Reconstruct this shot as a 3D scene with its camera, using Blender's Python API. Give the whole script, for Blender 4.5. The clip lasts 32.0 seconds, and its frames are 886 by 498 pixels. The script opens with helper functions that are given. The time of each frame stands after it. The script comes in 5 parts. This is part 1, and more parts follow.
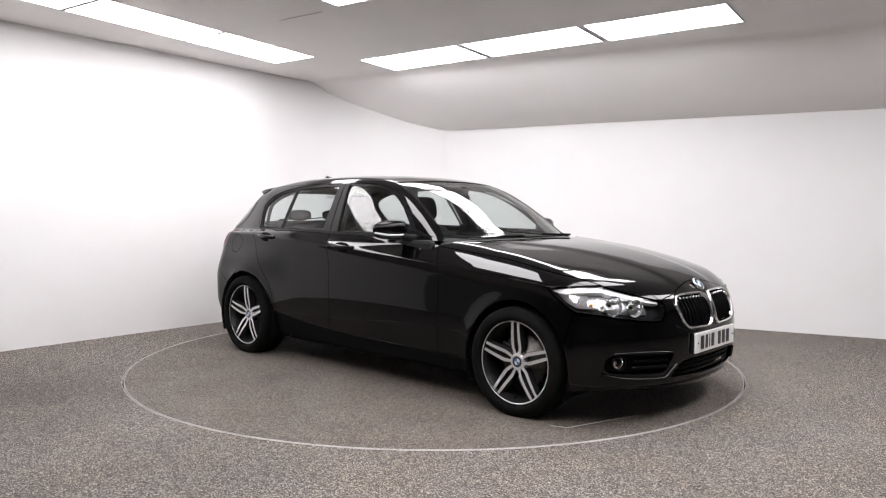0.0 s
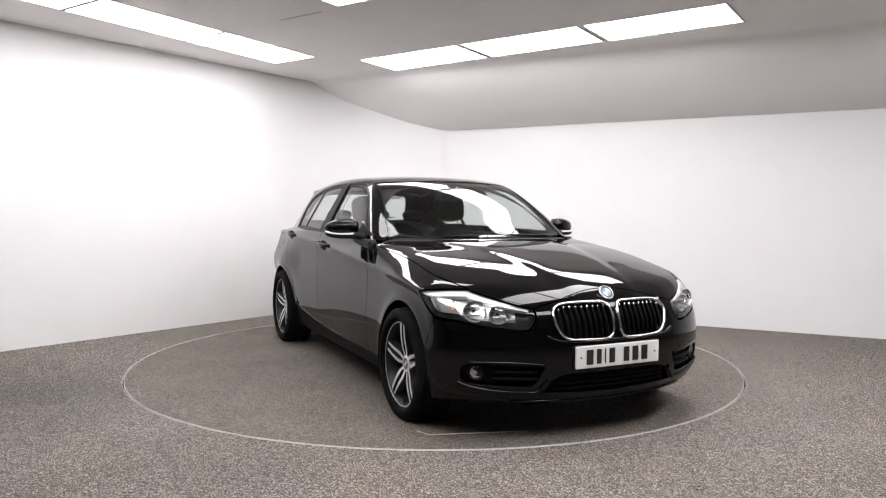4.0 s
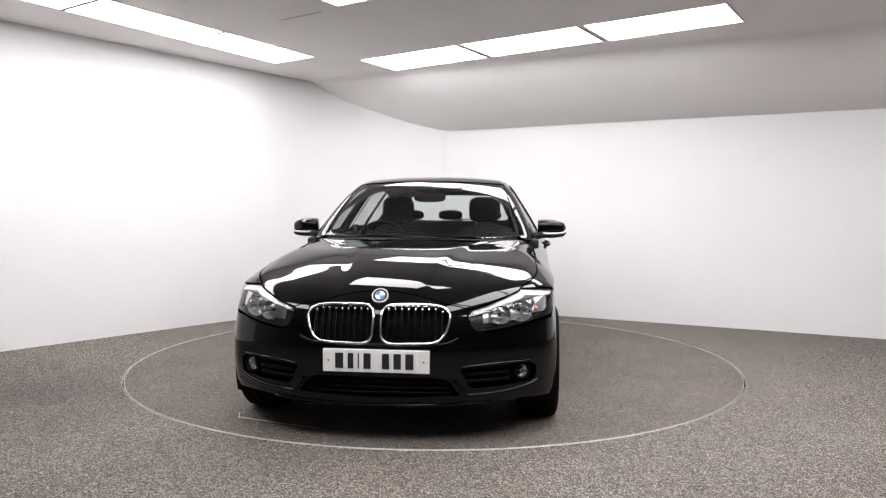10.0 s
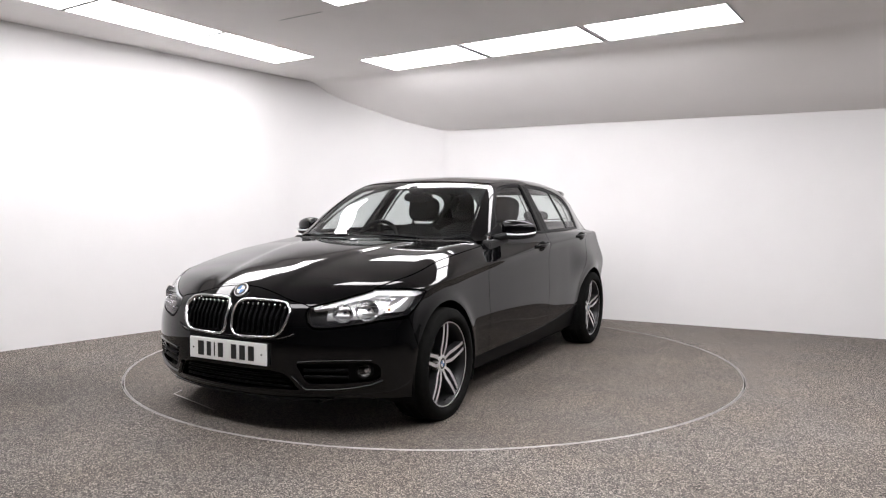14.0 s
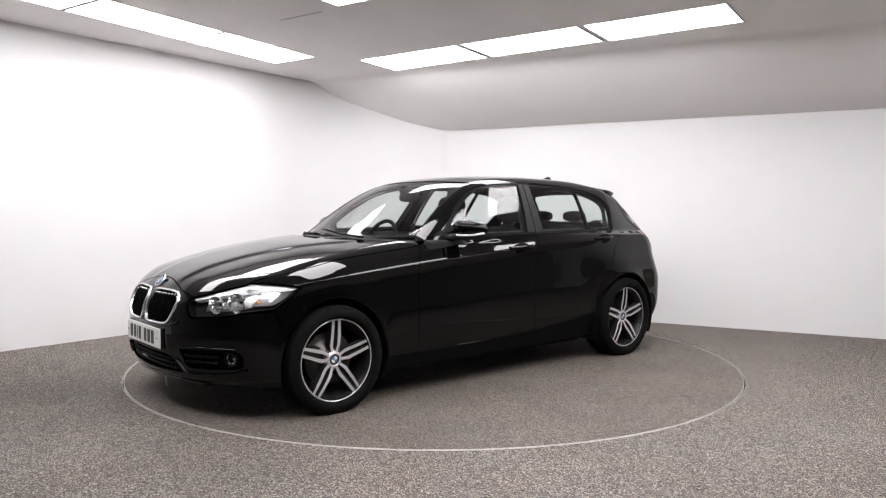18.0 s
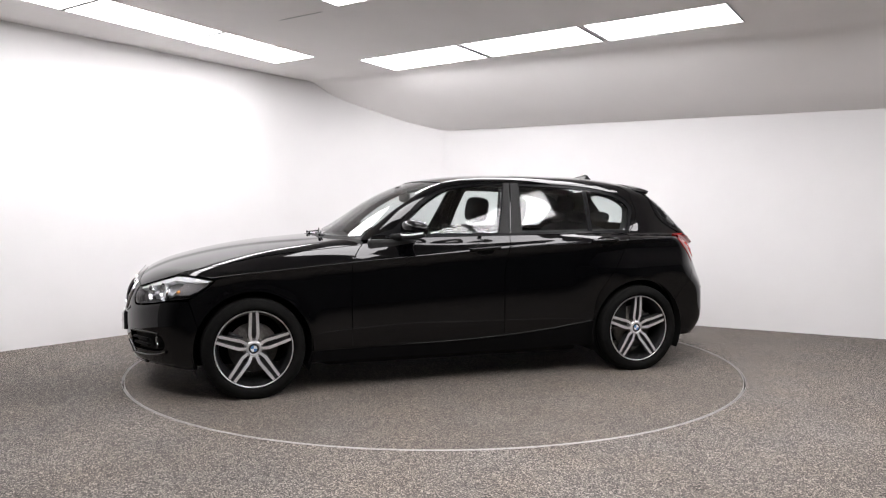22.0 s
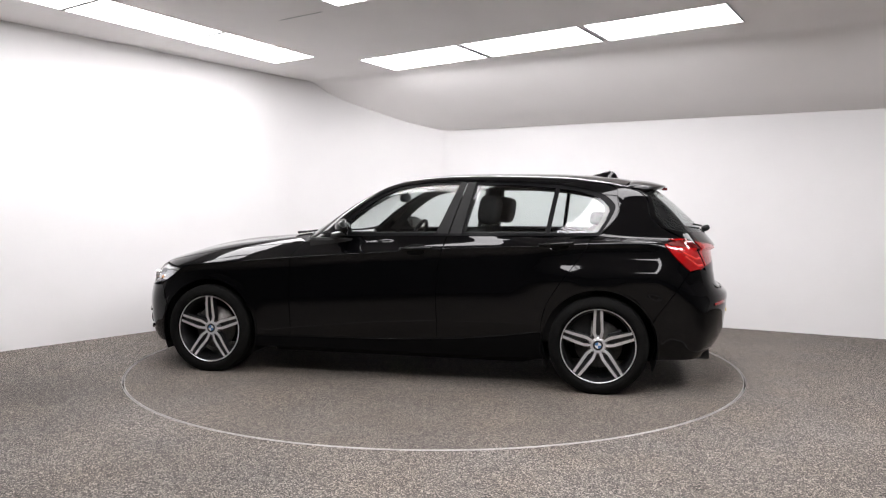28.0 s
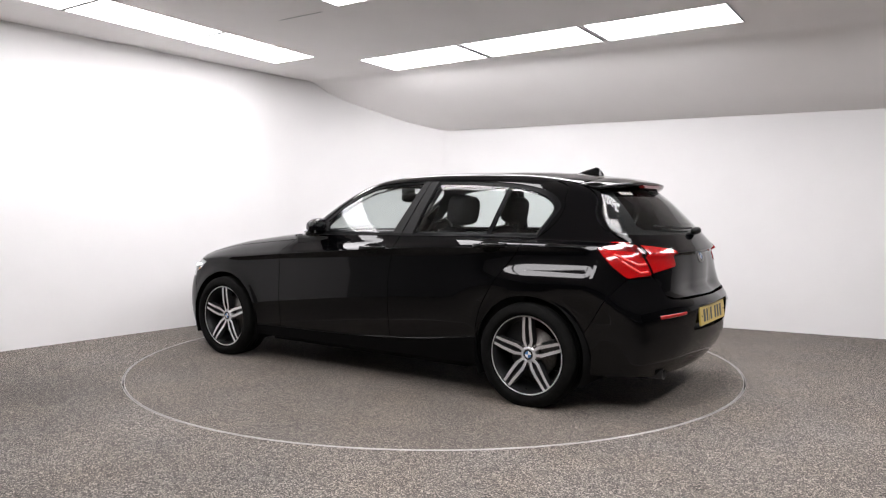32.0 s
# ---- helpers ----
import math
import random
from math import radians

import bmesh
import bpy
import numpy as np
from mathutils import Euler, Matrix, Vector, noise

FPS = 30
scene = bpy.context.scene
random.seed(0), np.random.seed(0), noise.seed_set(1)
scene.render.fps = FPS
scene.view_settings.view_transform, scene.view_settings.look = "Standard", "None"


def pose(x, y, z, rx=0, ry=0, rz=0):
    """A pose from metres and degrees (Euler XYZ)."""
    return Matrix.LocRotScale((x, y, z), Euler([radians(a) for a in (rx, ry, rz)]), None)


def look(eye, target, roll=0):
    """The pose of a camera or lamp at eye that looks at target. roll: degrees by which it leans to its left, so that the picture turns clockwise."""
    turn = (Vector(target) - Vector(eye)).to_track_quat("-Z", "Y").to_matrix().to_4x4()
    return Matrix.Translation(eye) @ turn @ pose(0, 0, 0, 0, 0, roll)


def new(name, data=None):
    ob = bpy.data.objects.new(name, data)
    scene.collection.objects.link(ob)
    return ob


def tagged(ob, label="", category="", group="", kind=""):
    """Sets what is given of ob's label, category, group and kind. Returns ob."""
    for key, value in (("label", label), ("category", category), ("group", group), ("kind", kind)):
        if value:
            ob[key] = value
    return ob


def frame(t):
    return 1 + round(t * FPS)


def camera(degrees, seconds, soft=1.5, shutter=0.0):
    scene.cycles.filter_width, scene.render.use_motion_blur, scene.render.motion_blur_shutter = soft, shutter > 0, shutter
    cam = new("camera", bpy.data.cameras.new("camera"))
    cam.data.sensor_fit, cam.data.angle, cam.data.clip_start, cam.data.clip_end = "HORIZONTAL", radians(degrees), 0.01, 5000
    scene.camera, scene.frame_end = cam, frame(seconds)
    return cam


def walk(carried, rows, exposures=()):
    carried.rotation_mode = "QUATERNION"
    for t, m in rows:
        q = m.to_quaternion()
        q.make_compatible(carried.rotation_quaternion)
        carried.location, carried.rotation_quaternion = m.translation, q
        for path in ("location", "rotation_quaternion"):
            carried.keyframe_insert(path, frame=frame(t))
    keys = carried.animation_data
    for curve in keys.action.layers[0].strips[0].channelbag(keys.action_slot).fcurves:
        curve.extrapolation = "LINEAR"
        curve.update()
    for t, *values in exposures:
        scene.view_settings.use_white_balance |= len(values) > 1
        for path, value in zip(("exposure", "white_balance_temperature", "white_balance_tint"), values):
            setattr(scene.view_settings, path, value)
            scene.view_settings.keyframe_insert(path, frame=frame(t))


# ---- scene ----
# The camera stands still; the turntable carries the car clockwise at a steady rate.
cam = camera(61.04, 32.0, soft=1.2)
EYE, PITCH, YAW, ROLL = (0.0, -5.767, 1.1636), -3.188, 0.558, -0.251
AIM = Vector((math.sin(radians(YAW)) * math.cos(radians(PITCH)), math.cos(radians(YAW)) * math.cos(radians(PITCH)), math.sin(radians(PITCH))))
STAND = look(EYE, Vector(EYE) + AIM, -ROLL)
walk(cam, [(0.0, STAND), (32.0, STAND)], exposures=[(0.0, 0.0), (32.0, 0.0)])

TURN_START, TURN_RATE = -43.30, -5.3765         # degrees, degrees a second
AXIS = (-0.0901, 0.0140)                        # the table's axis in the car's own plan
DISC_R = 2.227

# ---- light ----
world = bpy.data.worlds.new("world")
world.use_nodes = True
world.node_tree.nodes["Background"].inputs[0].default_value = (0.02, 0.02, 0.02, 1)
world.node_tree.nodes["Background"].inputs[1].default_value = 0.3
scene.world = world
PANEL_GLOW = 13.6


# ---- materials ----
def material(name, base, rough=0.5, metal=0.0, coat=0.0, spec=0.5):
    m = bpy.data.materials.new(name)
    m.use_nodes = True
    b = m.node_tree.nodes["Principled BSDF"]
    b.inputs["Base Color"].default_value = (*base, 1)
    b.inputs["Roughness"].default_value = rough
    b.inputs["Metallic"].default_value = metal
    b.inputs["Coat Weight"].default_value = coat
    b.inputs["Coat Roughness"].default_value = 0.03
    b.inputs["Specular IOR Level"].default_value = spec
    return m


def node(m, kind, **settings):
    n = m.node_tree.nodes.new(kind)
    for key, value in settings.items():
        n.inputs[key].default_value = value
    return n


def wire(m, a, out, b, into):
    m.node_tree.links.new(a.outputs[out], b.inputs[into])


def mottled(m, lo, hi, scale, detail=4.0, bump=0.0, bump_scale=None, rough=None, coords="Object"):
    """Two-scale colour variation, fine relief and uneven gloss on a material."""
    b = m.node_tree.nodes["Principled BSDF"]
    tc = node(m, "ShaderNodeTexCoord")
    n1 = node(m, "ShaderNodeTexNoise", Scale=scale, Detail=detail)
    n2 = node(m, "ShaderNodeTexNoise", Scale=scale * 0.07, Detail=3.0)
    wire(m, tc, coords, n1, "Vector")
    wire(m, tc, coords, n2, "Vector")
    mix = node(m, "ShaderNodeMath")
    mix.operation = "MULTIPLY_ADD"
    mix.inputs[1].default_value = 0.5
    wire(m, n1, "Fac", mix, 0)
    half = node(m, "ShaderNodeMath")
    half.operation = "MULTIPLY"
    half.inputs[1].default_value = 0.5
    wire(m, n2, "Fac", half, 0)
    wire(m, half, 0, mix, 2)
    ramp = node(m, "ShaderNodeValToRGB")
    ramp.color_ramp.elements[0].position, ramp.color_ramp.elements[1].position = 0.35, 0.65
    ramp.color_ramp.elements[0].color, ramp.color_ramp.elements[1].color = (*lo, 1), (*hi, 1)
    wire(m, mix, 0, ramp, "Fac")
    wire(m, ramp, "Color", b, "Base Color")
    if rough:
        mr = node(m, "ShaderNodeMapRange")
        mr.inputs["To Min"].default_value, mr.inputs["To Max"].default_value = rough
        wire(m, n2, "Fac", mr, "Value")
        wire(m, mr, "Result", b, "Roughness")
    if bump:
        nb = node(m, "ShaderNodeTexNoise", Scale=bump_scale or scale, Detail=3.0)
        wire(m, tc, coords, nb, "Vector")
        bp = node(m, "ShaderNodeBump", Strength=bump, Distance=0.004)
        wire(m, nb, "Fac", bp, "Height")
        wire(m, bp, "Normal", b, "Normal")
    return m


def speckled(name, tones, scale, bump, dark_areas=(), patch=(0.80, 1.16)):
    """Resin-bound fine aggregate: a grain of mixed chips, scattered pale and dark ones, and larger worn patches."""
    m = material(name, tones[1], 0.75, spec=0.3)
    b = m.node_tree.nodes["Principled BSDF"]
    tc = node(m, "ShaderNodeTexCoord")
    v = node(m, "ShaderNodeTexVoronoi", Scale=scale, Randomness=1.0)
    wire(m, tc, "Object", v, "Vector")
    sep = node(m, "ShaderNodeSeparateColor")
    wire(m, v, "Color", sep, "Color")
    ramp = node(m, "ShaderNodeValToRGB")
    e = ramp.color_ramp.elements
    e[0].position, e[0].color = 0.0, (*tones[0], 1)
    e[1].position, e[1].color = 1.0, (*tones[3], 1)
    for at, c in ((0.22, tones[0]), (0.30, tones[1]), (0.74, tones[2]), (0.86, tones[3])):
        k = e.new(at)
        k.color = (*c, 1)
    wire(m, sep, "Red", ramp, "Fac")
    big = node(m, "ShaderNodeTexNoise", Scale=1.7, Detail=6.0, Roughness=0.65)
    wire(m, tc, "Object", big, "Vector")
    mid = node(m, "ShaderNodeTexNoise", Scale=30.0, Detail=4.0, Roughness=0.6)
    wire(m, tc, "Object", mid, "Vector")
    add = node(m, "ShaderNodeMath")
    wire(m, big, "Fac", add, 0)
    wire(m, mid, "Fac", add, 1)
    mr = node(m, "ShaderNodeMapRange")
    mr.inputs["From Min"].default_value, mr.inputs["From Max"].default_value = 0.7, 1.3
    mr.inputs["To Min"].default_value, mr.inputs["To Max"].default_value = patch
    wire(m, add, 0, mr, "Value")
    mul = node(m, "ShaderNodeVectorMath")
    mul.operation = "MULTIPLY"
    wire(m, ramp, "Color", mul, 0)
    wire(m, mr, "Result", mul, 1)
    warm = node(m, "ShaderNodeValToRGB")
    warm.color_ramp.elements[0].position, warm.color_ramp.elements[0].color = 0.30, (0.985, 0.99, 1.0, 1)
    warm.color_ramp.elements[1].position, warm.color_ramp.elements[1].color = 0.70, (1.045, 1.0, 0.945, 1)
    rust = node(m, "ShaderNodeTexNoise", Scale=2.2, Detail=3.0, Roughness=0.5)
    wire(m, tc, "Object", rust, "Vector")
    wire(m, rust, "Fac", warm, "Fac")
    hue = node(m, "ShaderNodeVectorMath")
    hue.operation = "MULTIPLY"
    wire(m, mul, "Vector", hue, 0)
    wire(m, warm, "Color", hue, 1)
    last = hue
    # Each area: plan point, reach and colour factor at its middle, broken by noise.
    for (px, py), reach, deep in dark_areas:
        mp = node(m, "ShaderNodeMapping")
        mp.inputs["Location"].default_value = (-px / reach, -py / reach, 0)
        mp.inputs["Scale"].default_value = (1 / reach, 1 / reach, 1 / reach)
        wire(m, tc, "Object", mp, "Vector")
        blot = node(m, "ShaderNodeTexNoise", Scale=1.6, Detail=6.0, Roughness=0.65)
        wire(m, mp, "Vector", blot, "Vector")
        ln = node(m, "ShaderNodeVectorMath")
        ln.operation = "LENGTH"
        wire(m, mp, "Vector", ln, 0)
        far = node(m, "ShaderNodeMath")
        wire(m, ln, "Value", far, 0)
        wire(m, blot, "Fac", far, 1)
        darken = node(m, "ShaderNodeMapRange")
        darken.inputs["From Min"].default_value, darken.inputs["From Max"].default_value = 0.6, 1.5
        darken.inputs["To Min"].default_value, darken.inputs["To Max"].default_value = deep, 1.0
        wire(m, far, 0, darken, "Value")
        darkened = node(m, "ShaderNodeVectorMath")
        darkened.operation = "MULTIPLY"
        wire(m, last, "Vector", darkened, 0)
        wire(m, darken, "Result", darkened, 1)
        last = darkened
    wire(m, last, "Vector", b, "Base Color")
    bp = node(m, "ShaderNodeBump", Strength=bump, Distance=0.002)
    wire(m, sep, "Green", bp, "Height")
    wire(m, bp, "Normal", b, "Normal")
    return m


def pane(name, tint, strength=1.0):
    """Thin glass: clear, tinted, with a mirror gloss that grows to the edge."""
    m = bpy.data.materials.new(name)
    m.use_nodes = True
    nt = m.node_tree
    nt.nodes.remove(nt.nodes["Principled BSDF"])
    clear = nt.nodes.new("ShaderNodeBsdfTransparent")
    clear.inputs[0].default_value = (*tint, 1)
    gloss = nt.nodes.new("ShaderNodeBsdfGlossy")
    gloss.inputs["Roughness"].default_value = 0.015
    fr = nt.nodes.new("ShaderNodeLayerWeight")
    fr.inputs["Blend"].default_value = 0.5
    power = nt.nodes.new("ShaderNodeMath")
    power.operation = "POWER"
    power.inputs[1].default_value = 5.0
    nt.links.new(fr.outputs["Facing"], power.inputs[0])
    level = nt.nodes.new("ShaderNodeMath")
    level.operation = "MULTIPLY_ADD"
    level.inputs[1].default_value, level.inputs[2].default_value = 0.90, 0.055 * strength
    nt.links.new(power.outputs[0], level.inputs[0])
    mix = nt.nodes.new("ShaderNodeMixShader")
    nt.links.new(level.outputs[0], mix.inputs[0])
    nt.links.new(clear.outputs[0], mix.inputs[1])
    nt.links.new(gloss.outputs[0], mix.inputs[2])
    nt.links.new(mix.outputs[0], nt.nodes["Material Output"].inputs[0])
    return m


def glow(name, colour, strength):
    m = bpy.data.materials.new(name)
    m.use_nodes = True
    b = m.node_tree.nodes["Principled BSDF"]
    b.inputs["Base Color"].default_value = (0.8, 0.8, 0.8, 1)
    b.inputs["Emission Color"].default_value = (*colour, 1)
    b.inputs["Emission Strength"].default_value = strength
    return m


WALL = mottled(material("wall_paint", (0.8, 0.79, 0.78), 0.6), (0.765, 0.757, 0.756), (0.795, 0.787, 0.786), 3.0, bump=0.05, bump_scale=220.0)
CEIL = mottled(material("ceiling_paint", (0.74, 0.72, 0.71), 0.7), (0.90, 0.88, 0.87), (0.94, 0.92, 0.91), 2.2, bump=0.06, bump_scale=160.0)
# Grey stands in for weakly lit walls, set by bounce and car reflections.
UNSEENWALL = mottled(material("unseen_wall_grey", (0.24, 0.24, 0.24), 0.8), (0.21, 0.208, 0.206), (0.27, 0.267, 0.264), 3.0)
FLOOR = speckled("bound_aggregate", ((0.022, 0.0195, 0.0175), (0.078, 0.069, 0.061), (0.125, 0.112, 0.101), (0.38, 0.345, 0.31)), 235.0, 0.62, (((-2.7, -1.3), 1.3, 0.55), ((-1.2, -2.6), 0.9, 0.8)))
DECK = speckled("deck_aggregate", ((0.030, 0.026, 0.0225), (0.088, 0.077, 0.067), (0.118, 0.103, 0.090), (0.27, 0.242, 0.215)), 240.0, 0.5, patch=(0.68, 1.20))
STEEL = mottled(material("worn_steel", (0.5, 0.5, 0.5), 0.5, 0.8), (0.26, 0.25, 0.24), (0.50, 0.485, 0.47), 60.0, rough=(0.45, 0.7))
GROOVE = material("groove_black", (0.012, 0.011, 0.010), 0.9)
CHALK = mottled(material("scuffed_metal_line", (0.5, 0.48, 0.45), 0.6), (0.22, 0.20, 0.18), (0.52, 0.50, 0.47), 90.0)
LIT = glow("panel_diffuser", (1.015, 0.985, 1.01), PANEL_GLOW)
BROWTRIM = material("white_trim", (0.8, 0.8, 0.8), 0.5)
LIGHTFRAME = material("light_frame_grey", (0.38, 0.38, 0.38), 0.4)

PAINT = material("black_car_paint", (0.0013, 0.0013, 0.0016), 0.5, coat=1.0, spec=0.0)
PAINT.node_tree.nodes["Principled BSDF"].inputs["Coat IOR"].default_value = 1.38
TRIM = mottled(material("black_plastic", (0.007, 0.007, 0.007), 0.55, spec=0.2), (0.005, 0.005, 0.005), (0.009, 0.009, 0.009), 90.0, bump=0.15, bump_scale=900.0)
SATIN = material("satin_black_trim", (0.004, 0.004, 0.0045), 0.36, spec=0.06)
UNDER = material("underbody_black", (0.006, 0.006, 0.006), 0.85, spec=0.1)
RUBBER = mottled(material("tyre_rubber", (0.006, 0.006, 0.006), 0.8, spec=0.05), (0.0045, 0.0045, 0.0045), (0.0085, 0.0085, 0.008), 40.0, bump=0.1, bump_scale=400.0)
CHROME = material("chrome", (0.82, 0.82, 0.83), 0.08, 1.0)
DULLCHROME = material("satin_chrome", (0.62, 0.62, 0.63), 0.28, 1.0)
MACHINED = mottled(material("machined_alloy", (0.62, 0.62, 0.63), 0.32, 0.7), (0.66, 0.66, 0.67), (0.78, 0.78, 0.79), 120.0, rough=(0.30, 0.42))
GUNMETAL = material("gunmetal_paint", (0.03, 0.03, 0.032), 0.35, 0.4, coat=0.5)
BARREL = material("dark_rim_barrel", (0.02, 0.02, 0.021), 0.4, 0.5)
IRON = mottled(material("brake_iron", (0.18, 0.17, 0.16), 0.45, 0.8), (0.12, 0.11, 0.10), (0.24, 0.23, 0.22), 70.0)
GRILLE = material("gloss_black_grille", (0.003, 0.003, 0.0033), 0.45, spec=0.06)
GLASS = pane("window_glass", (0.83, 0.875, 0.865), 1.0)
SCREENGLASS = pane("windscreen_glass", (0.82, 0.86, 0.85), 1.0)
LENS = pane("lamp_lens", (0.93, 0.94, 0.95))
REDLENS = material("red_lamp_lens", (0.30, 0.003, 0.004), 0.08, coat=1.0)
REDGLOW = material("red_lamp_bar", (0.72, 0.035, 0.03), 0.15, coat=1.0)
SMOKELENS = material("dark_red_lens", (0.10, 0.003, 0.004), 0.07, coat=1.0)
REFLECTOR = material("lamp_reflector", (0.74, 0.74, 0.76), 0.14, 0.9)
LAMPGREY = material("lamp_housing_grey", (0.022, 0.022, 0.024), 0.3, 0.3)
BROW = material("lamp_brow_white", (0.78, 0.79, 0.80), 0.35)
AMBER = material("amber_bulb", (0.62, 0.27, 0.07), 0.2)
PLATEWHITE = material("plate_white", (0.80, 0.80, 0.79), 0.35)
PLATEYELLOW = material("plate_yellow", (0.58, 0.43, 0.11), 0.4)
PLATEBLACK = material("plate_black", (0.015, 0.015, 0.015), 0.4)
BADGEBLUE = material("badge_blue", (0.07, 0.19, 0.42), 0.35, coat=0.15)
BADGEWHITE = material("badge_white", (0.7, 0.7, 0.7), 0.35, coat=0.15)
CLOTH = mottled(material("charcoal_cloth", (0.01, 0.01, 0.011), 0.9), (0.007, 0.007, 0.0075), (0.013, 0.013, 0.014), 160.0, bump=0.3, bump_scale=700.0)
DASH = mottled(material("soft_black_dash", (0.012, 0.012, 0.012), 0.65, spec=0.3), (0.009, 0.009, 0.009), (0.015, 0.015, 0.015), 60.0, bump=0.15, bump_scale=600.0)
LINER = material("anthracite_headliner", (0.035, 0.034, 0.033), 0.9)
MIRROR = material("mirror_glass", (0.8, 0.8, 0.8), 0.01, 1.0)


# ---- mesh helpers ----
def part(name, bm, mat, parent=None, label="", smooth=True):
    me = bpy.data.meshes.new(name)
    bm.to_mesh(me)
    bm.free()
    mats = mat if isinstance(mat, (list, tuple)) else [mat]
    for x in mats:
        me.materials.append(x)
    me.polygons.foreach_set("use_smooth", [smooth] * len(me.polygons))
    ob = new(name, me)
    ob.parent = parent
    if label:
        ob["label"] = label
    return ob


def box(bm, x0, y0, z0, x1, y1, z1, bevel=0.0, m=None, mat=0):
    r = bmesh.ops.create_cube(bm, size=1.0)
    t = Matrix.Translation(((x0 + x1) / 2, (y0 + y1) / 2, (z0 + z1) / 2)) @ Matrix.Diagonal((x1 - x0, y1 - y0, z1 - z0, 1))
    bmesh.ops.transform(bm, matrix=t, verts=r["verts"])
    vs = r["verts"]
    if bevel:
        es = list({e for v in vs for e in v.link_edges})
        out = bmesh.ops.bevel(bm, geom=es, offset=bevel, segments=2, affect="EDGES", profile=0.5)
        vs = list({v for f in out["faces"] for v in f.verts} | {v for v in vs if v.is_valid})
    if m is not None:
        bmesh.ops.transform(bm, matrix=m, verts=vs)
    if mat:
        for f in {f for v in vs for f in v.link_faces}:
            f.material_index = mat
    return vs


def lathe(bm, profile, steps=48, axis="y", closed=False, m=None):
    """A turned form: profile rows of (radius, offset along the axis)."""
    rings = []
    for r, h in profile:
        ring = []
        for i in range(steps):
            a = 2 * math.pi * i / steps
            p = (r * math.cos(a), h, r * math.sin(a)) if axis == "y" else (r * math.cos(a), r * math.sin(a), h) if axis == "z" else (h, r * math.cos(a), r * math.sin(a))
            ring.append(bm.verts.new(m @ Vector(p) if m is not None else p))
        rings.append(ring)
    pairs = list(zip(rings, rings[1:])) + ([(rings[-1], rings[0])] if closed else [])
    for a, b in pairs:
        for i in range(steps):
            j = (i + 1) % steps
            bm.faces.new((a[i], a[j], b[j], b[i]))
    return rings


def tube(bm, points, radius, sides=8):
    """A round bar along points."""
    pts = [Vector(p) for p in points]
    rings = []
    for i, p in enumerate(pts):
        d = (pts[min(i + 1, len(pts) - 1)] - pts[max(i - 1, 0)]).normalized()
        u = d.cross(Vector((0, 0, 1)) if abs(d.z) < 0.9 else Vector((1, 0, 0))).normalized()
        w = d.cross(u)
        r = radius[i] if isinstance(radius, (list, tuple)) else radius
        rings.append([bm.verts.new(p + r * (math.cos(2 * math.pi * k / sides) * u + math.sin(2 * math.pi * k / sides) * w)) for k in range(sides)])
    for a, b in zip(rings, rings[1:]):
        for k in range(sides):
            j = (k + 1) % sides
            bm.faces.new((a[k], a[j], b[j], b[k]))
    bm.faces.new(rings[0][::-1])
    bm.faces.new(rings[-1])


def blob(bm, centre, size, power=2.6, rings=14, steps=24, m=None):
    """A rounded cushion (superellipsoid)."""
    def sp(v, e):
        return math.copysign(abs(v) ** (2 / e), v)
    rows = []
    for i in range(rings + 1):
        a = -math.pi / 2 + math.pi * i / rings
        row = []
        for j in range(steps):
            b = 2 * math.pi * j / steps
            p = Vector((size[0] * sp(math.cos(a), power) * sp(math.cos(b), power), size[1] * sp(math.cos(a), power) * sp(math.sin(b), power), size[2] * sp(math.sin(a), power)))
            p = (m @ p if m is not None else p) + Vector(centre)
            row.append(bm.verts.new(p))
        rows.append(row)
    for a, b in zip(rows, rows[1:]):
        for j in range(steps):
            k = (j + 1) % steps
            bm.faces.new((a[j], a[k], b[k], b[j]))
    bmesh.ops.remove_doubles(bm, verts=bm.verts[:], dist=1e-5)
    bmesh.ops.recalc_face_normals(bm, faces=bm.faces[:])


# ---- the studio ----
def wall(name, a, b, height, thick, outward, mat, label):
    """An upright wall slab from a to b in plan; outward is the side its thickness goes to."""
    a, b = Vector((*a, 0)), Vector((*b, 0))
    n = Vector(outward).to_3d().normalized() * thick
    bm = bmesh.new()
    lo = [bm.verts.new(p + Vector((0, 0, -0.05))) for p in (a, b, b + n, a + n)]
    hi = [bm.verts.new(p + Vector((0, 0, height))) for p in (a, b, b + n, a + n)]
    bm.faces.new(lo[::-1])
    bm.faces.new(hi)
    for i in range(4):
        j = (i + 1) % 4
        bm.faces.new((lo[i], lo[j], hi[j], hi[i]))
    bmesh.ops.recalc_face_normals(bm, faces=bm.faces[:])
    return tagged(part(name, bm, mat, smooth=False), label, "wall", kind="structure")


CEIL_Z, FALL = 2.619, 0.027                      # the ceiling's height over the table, and its slight fall to the north
CORNER_A, CORNER_B = Vector((-1.387, 2.699)), Vector((0.103, 2.913))
DIR_L, DIR_R = Vector((-0.636, -0.772)), Vector((0.887, -0.462))
LEFT_END, RIGHT_END = CORNER_A + DIR_L * 5.4, CORNER_B + DIR_R * 7.5
BEND, SOFT = 0.40, 0.07
wall("wall_west", CORNER_A + DIR_L * BEND, LEFT_END, 2.95, 0.15, (-0.772, 0.636), WALL, "smooth white painted studio wall")


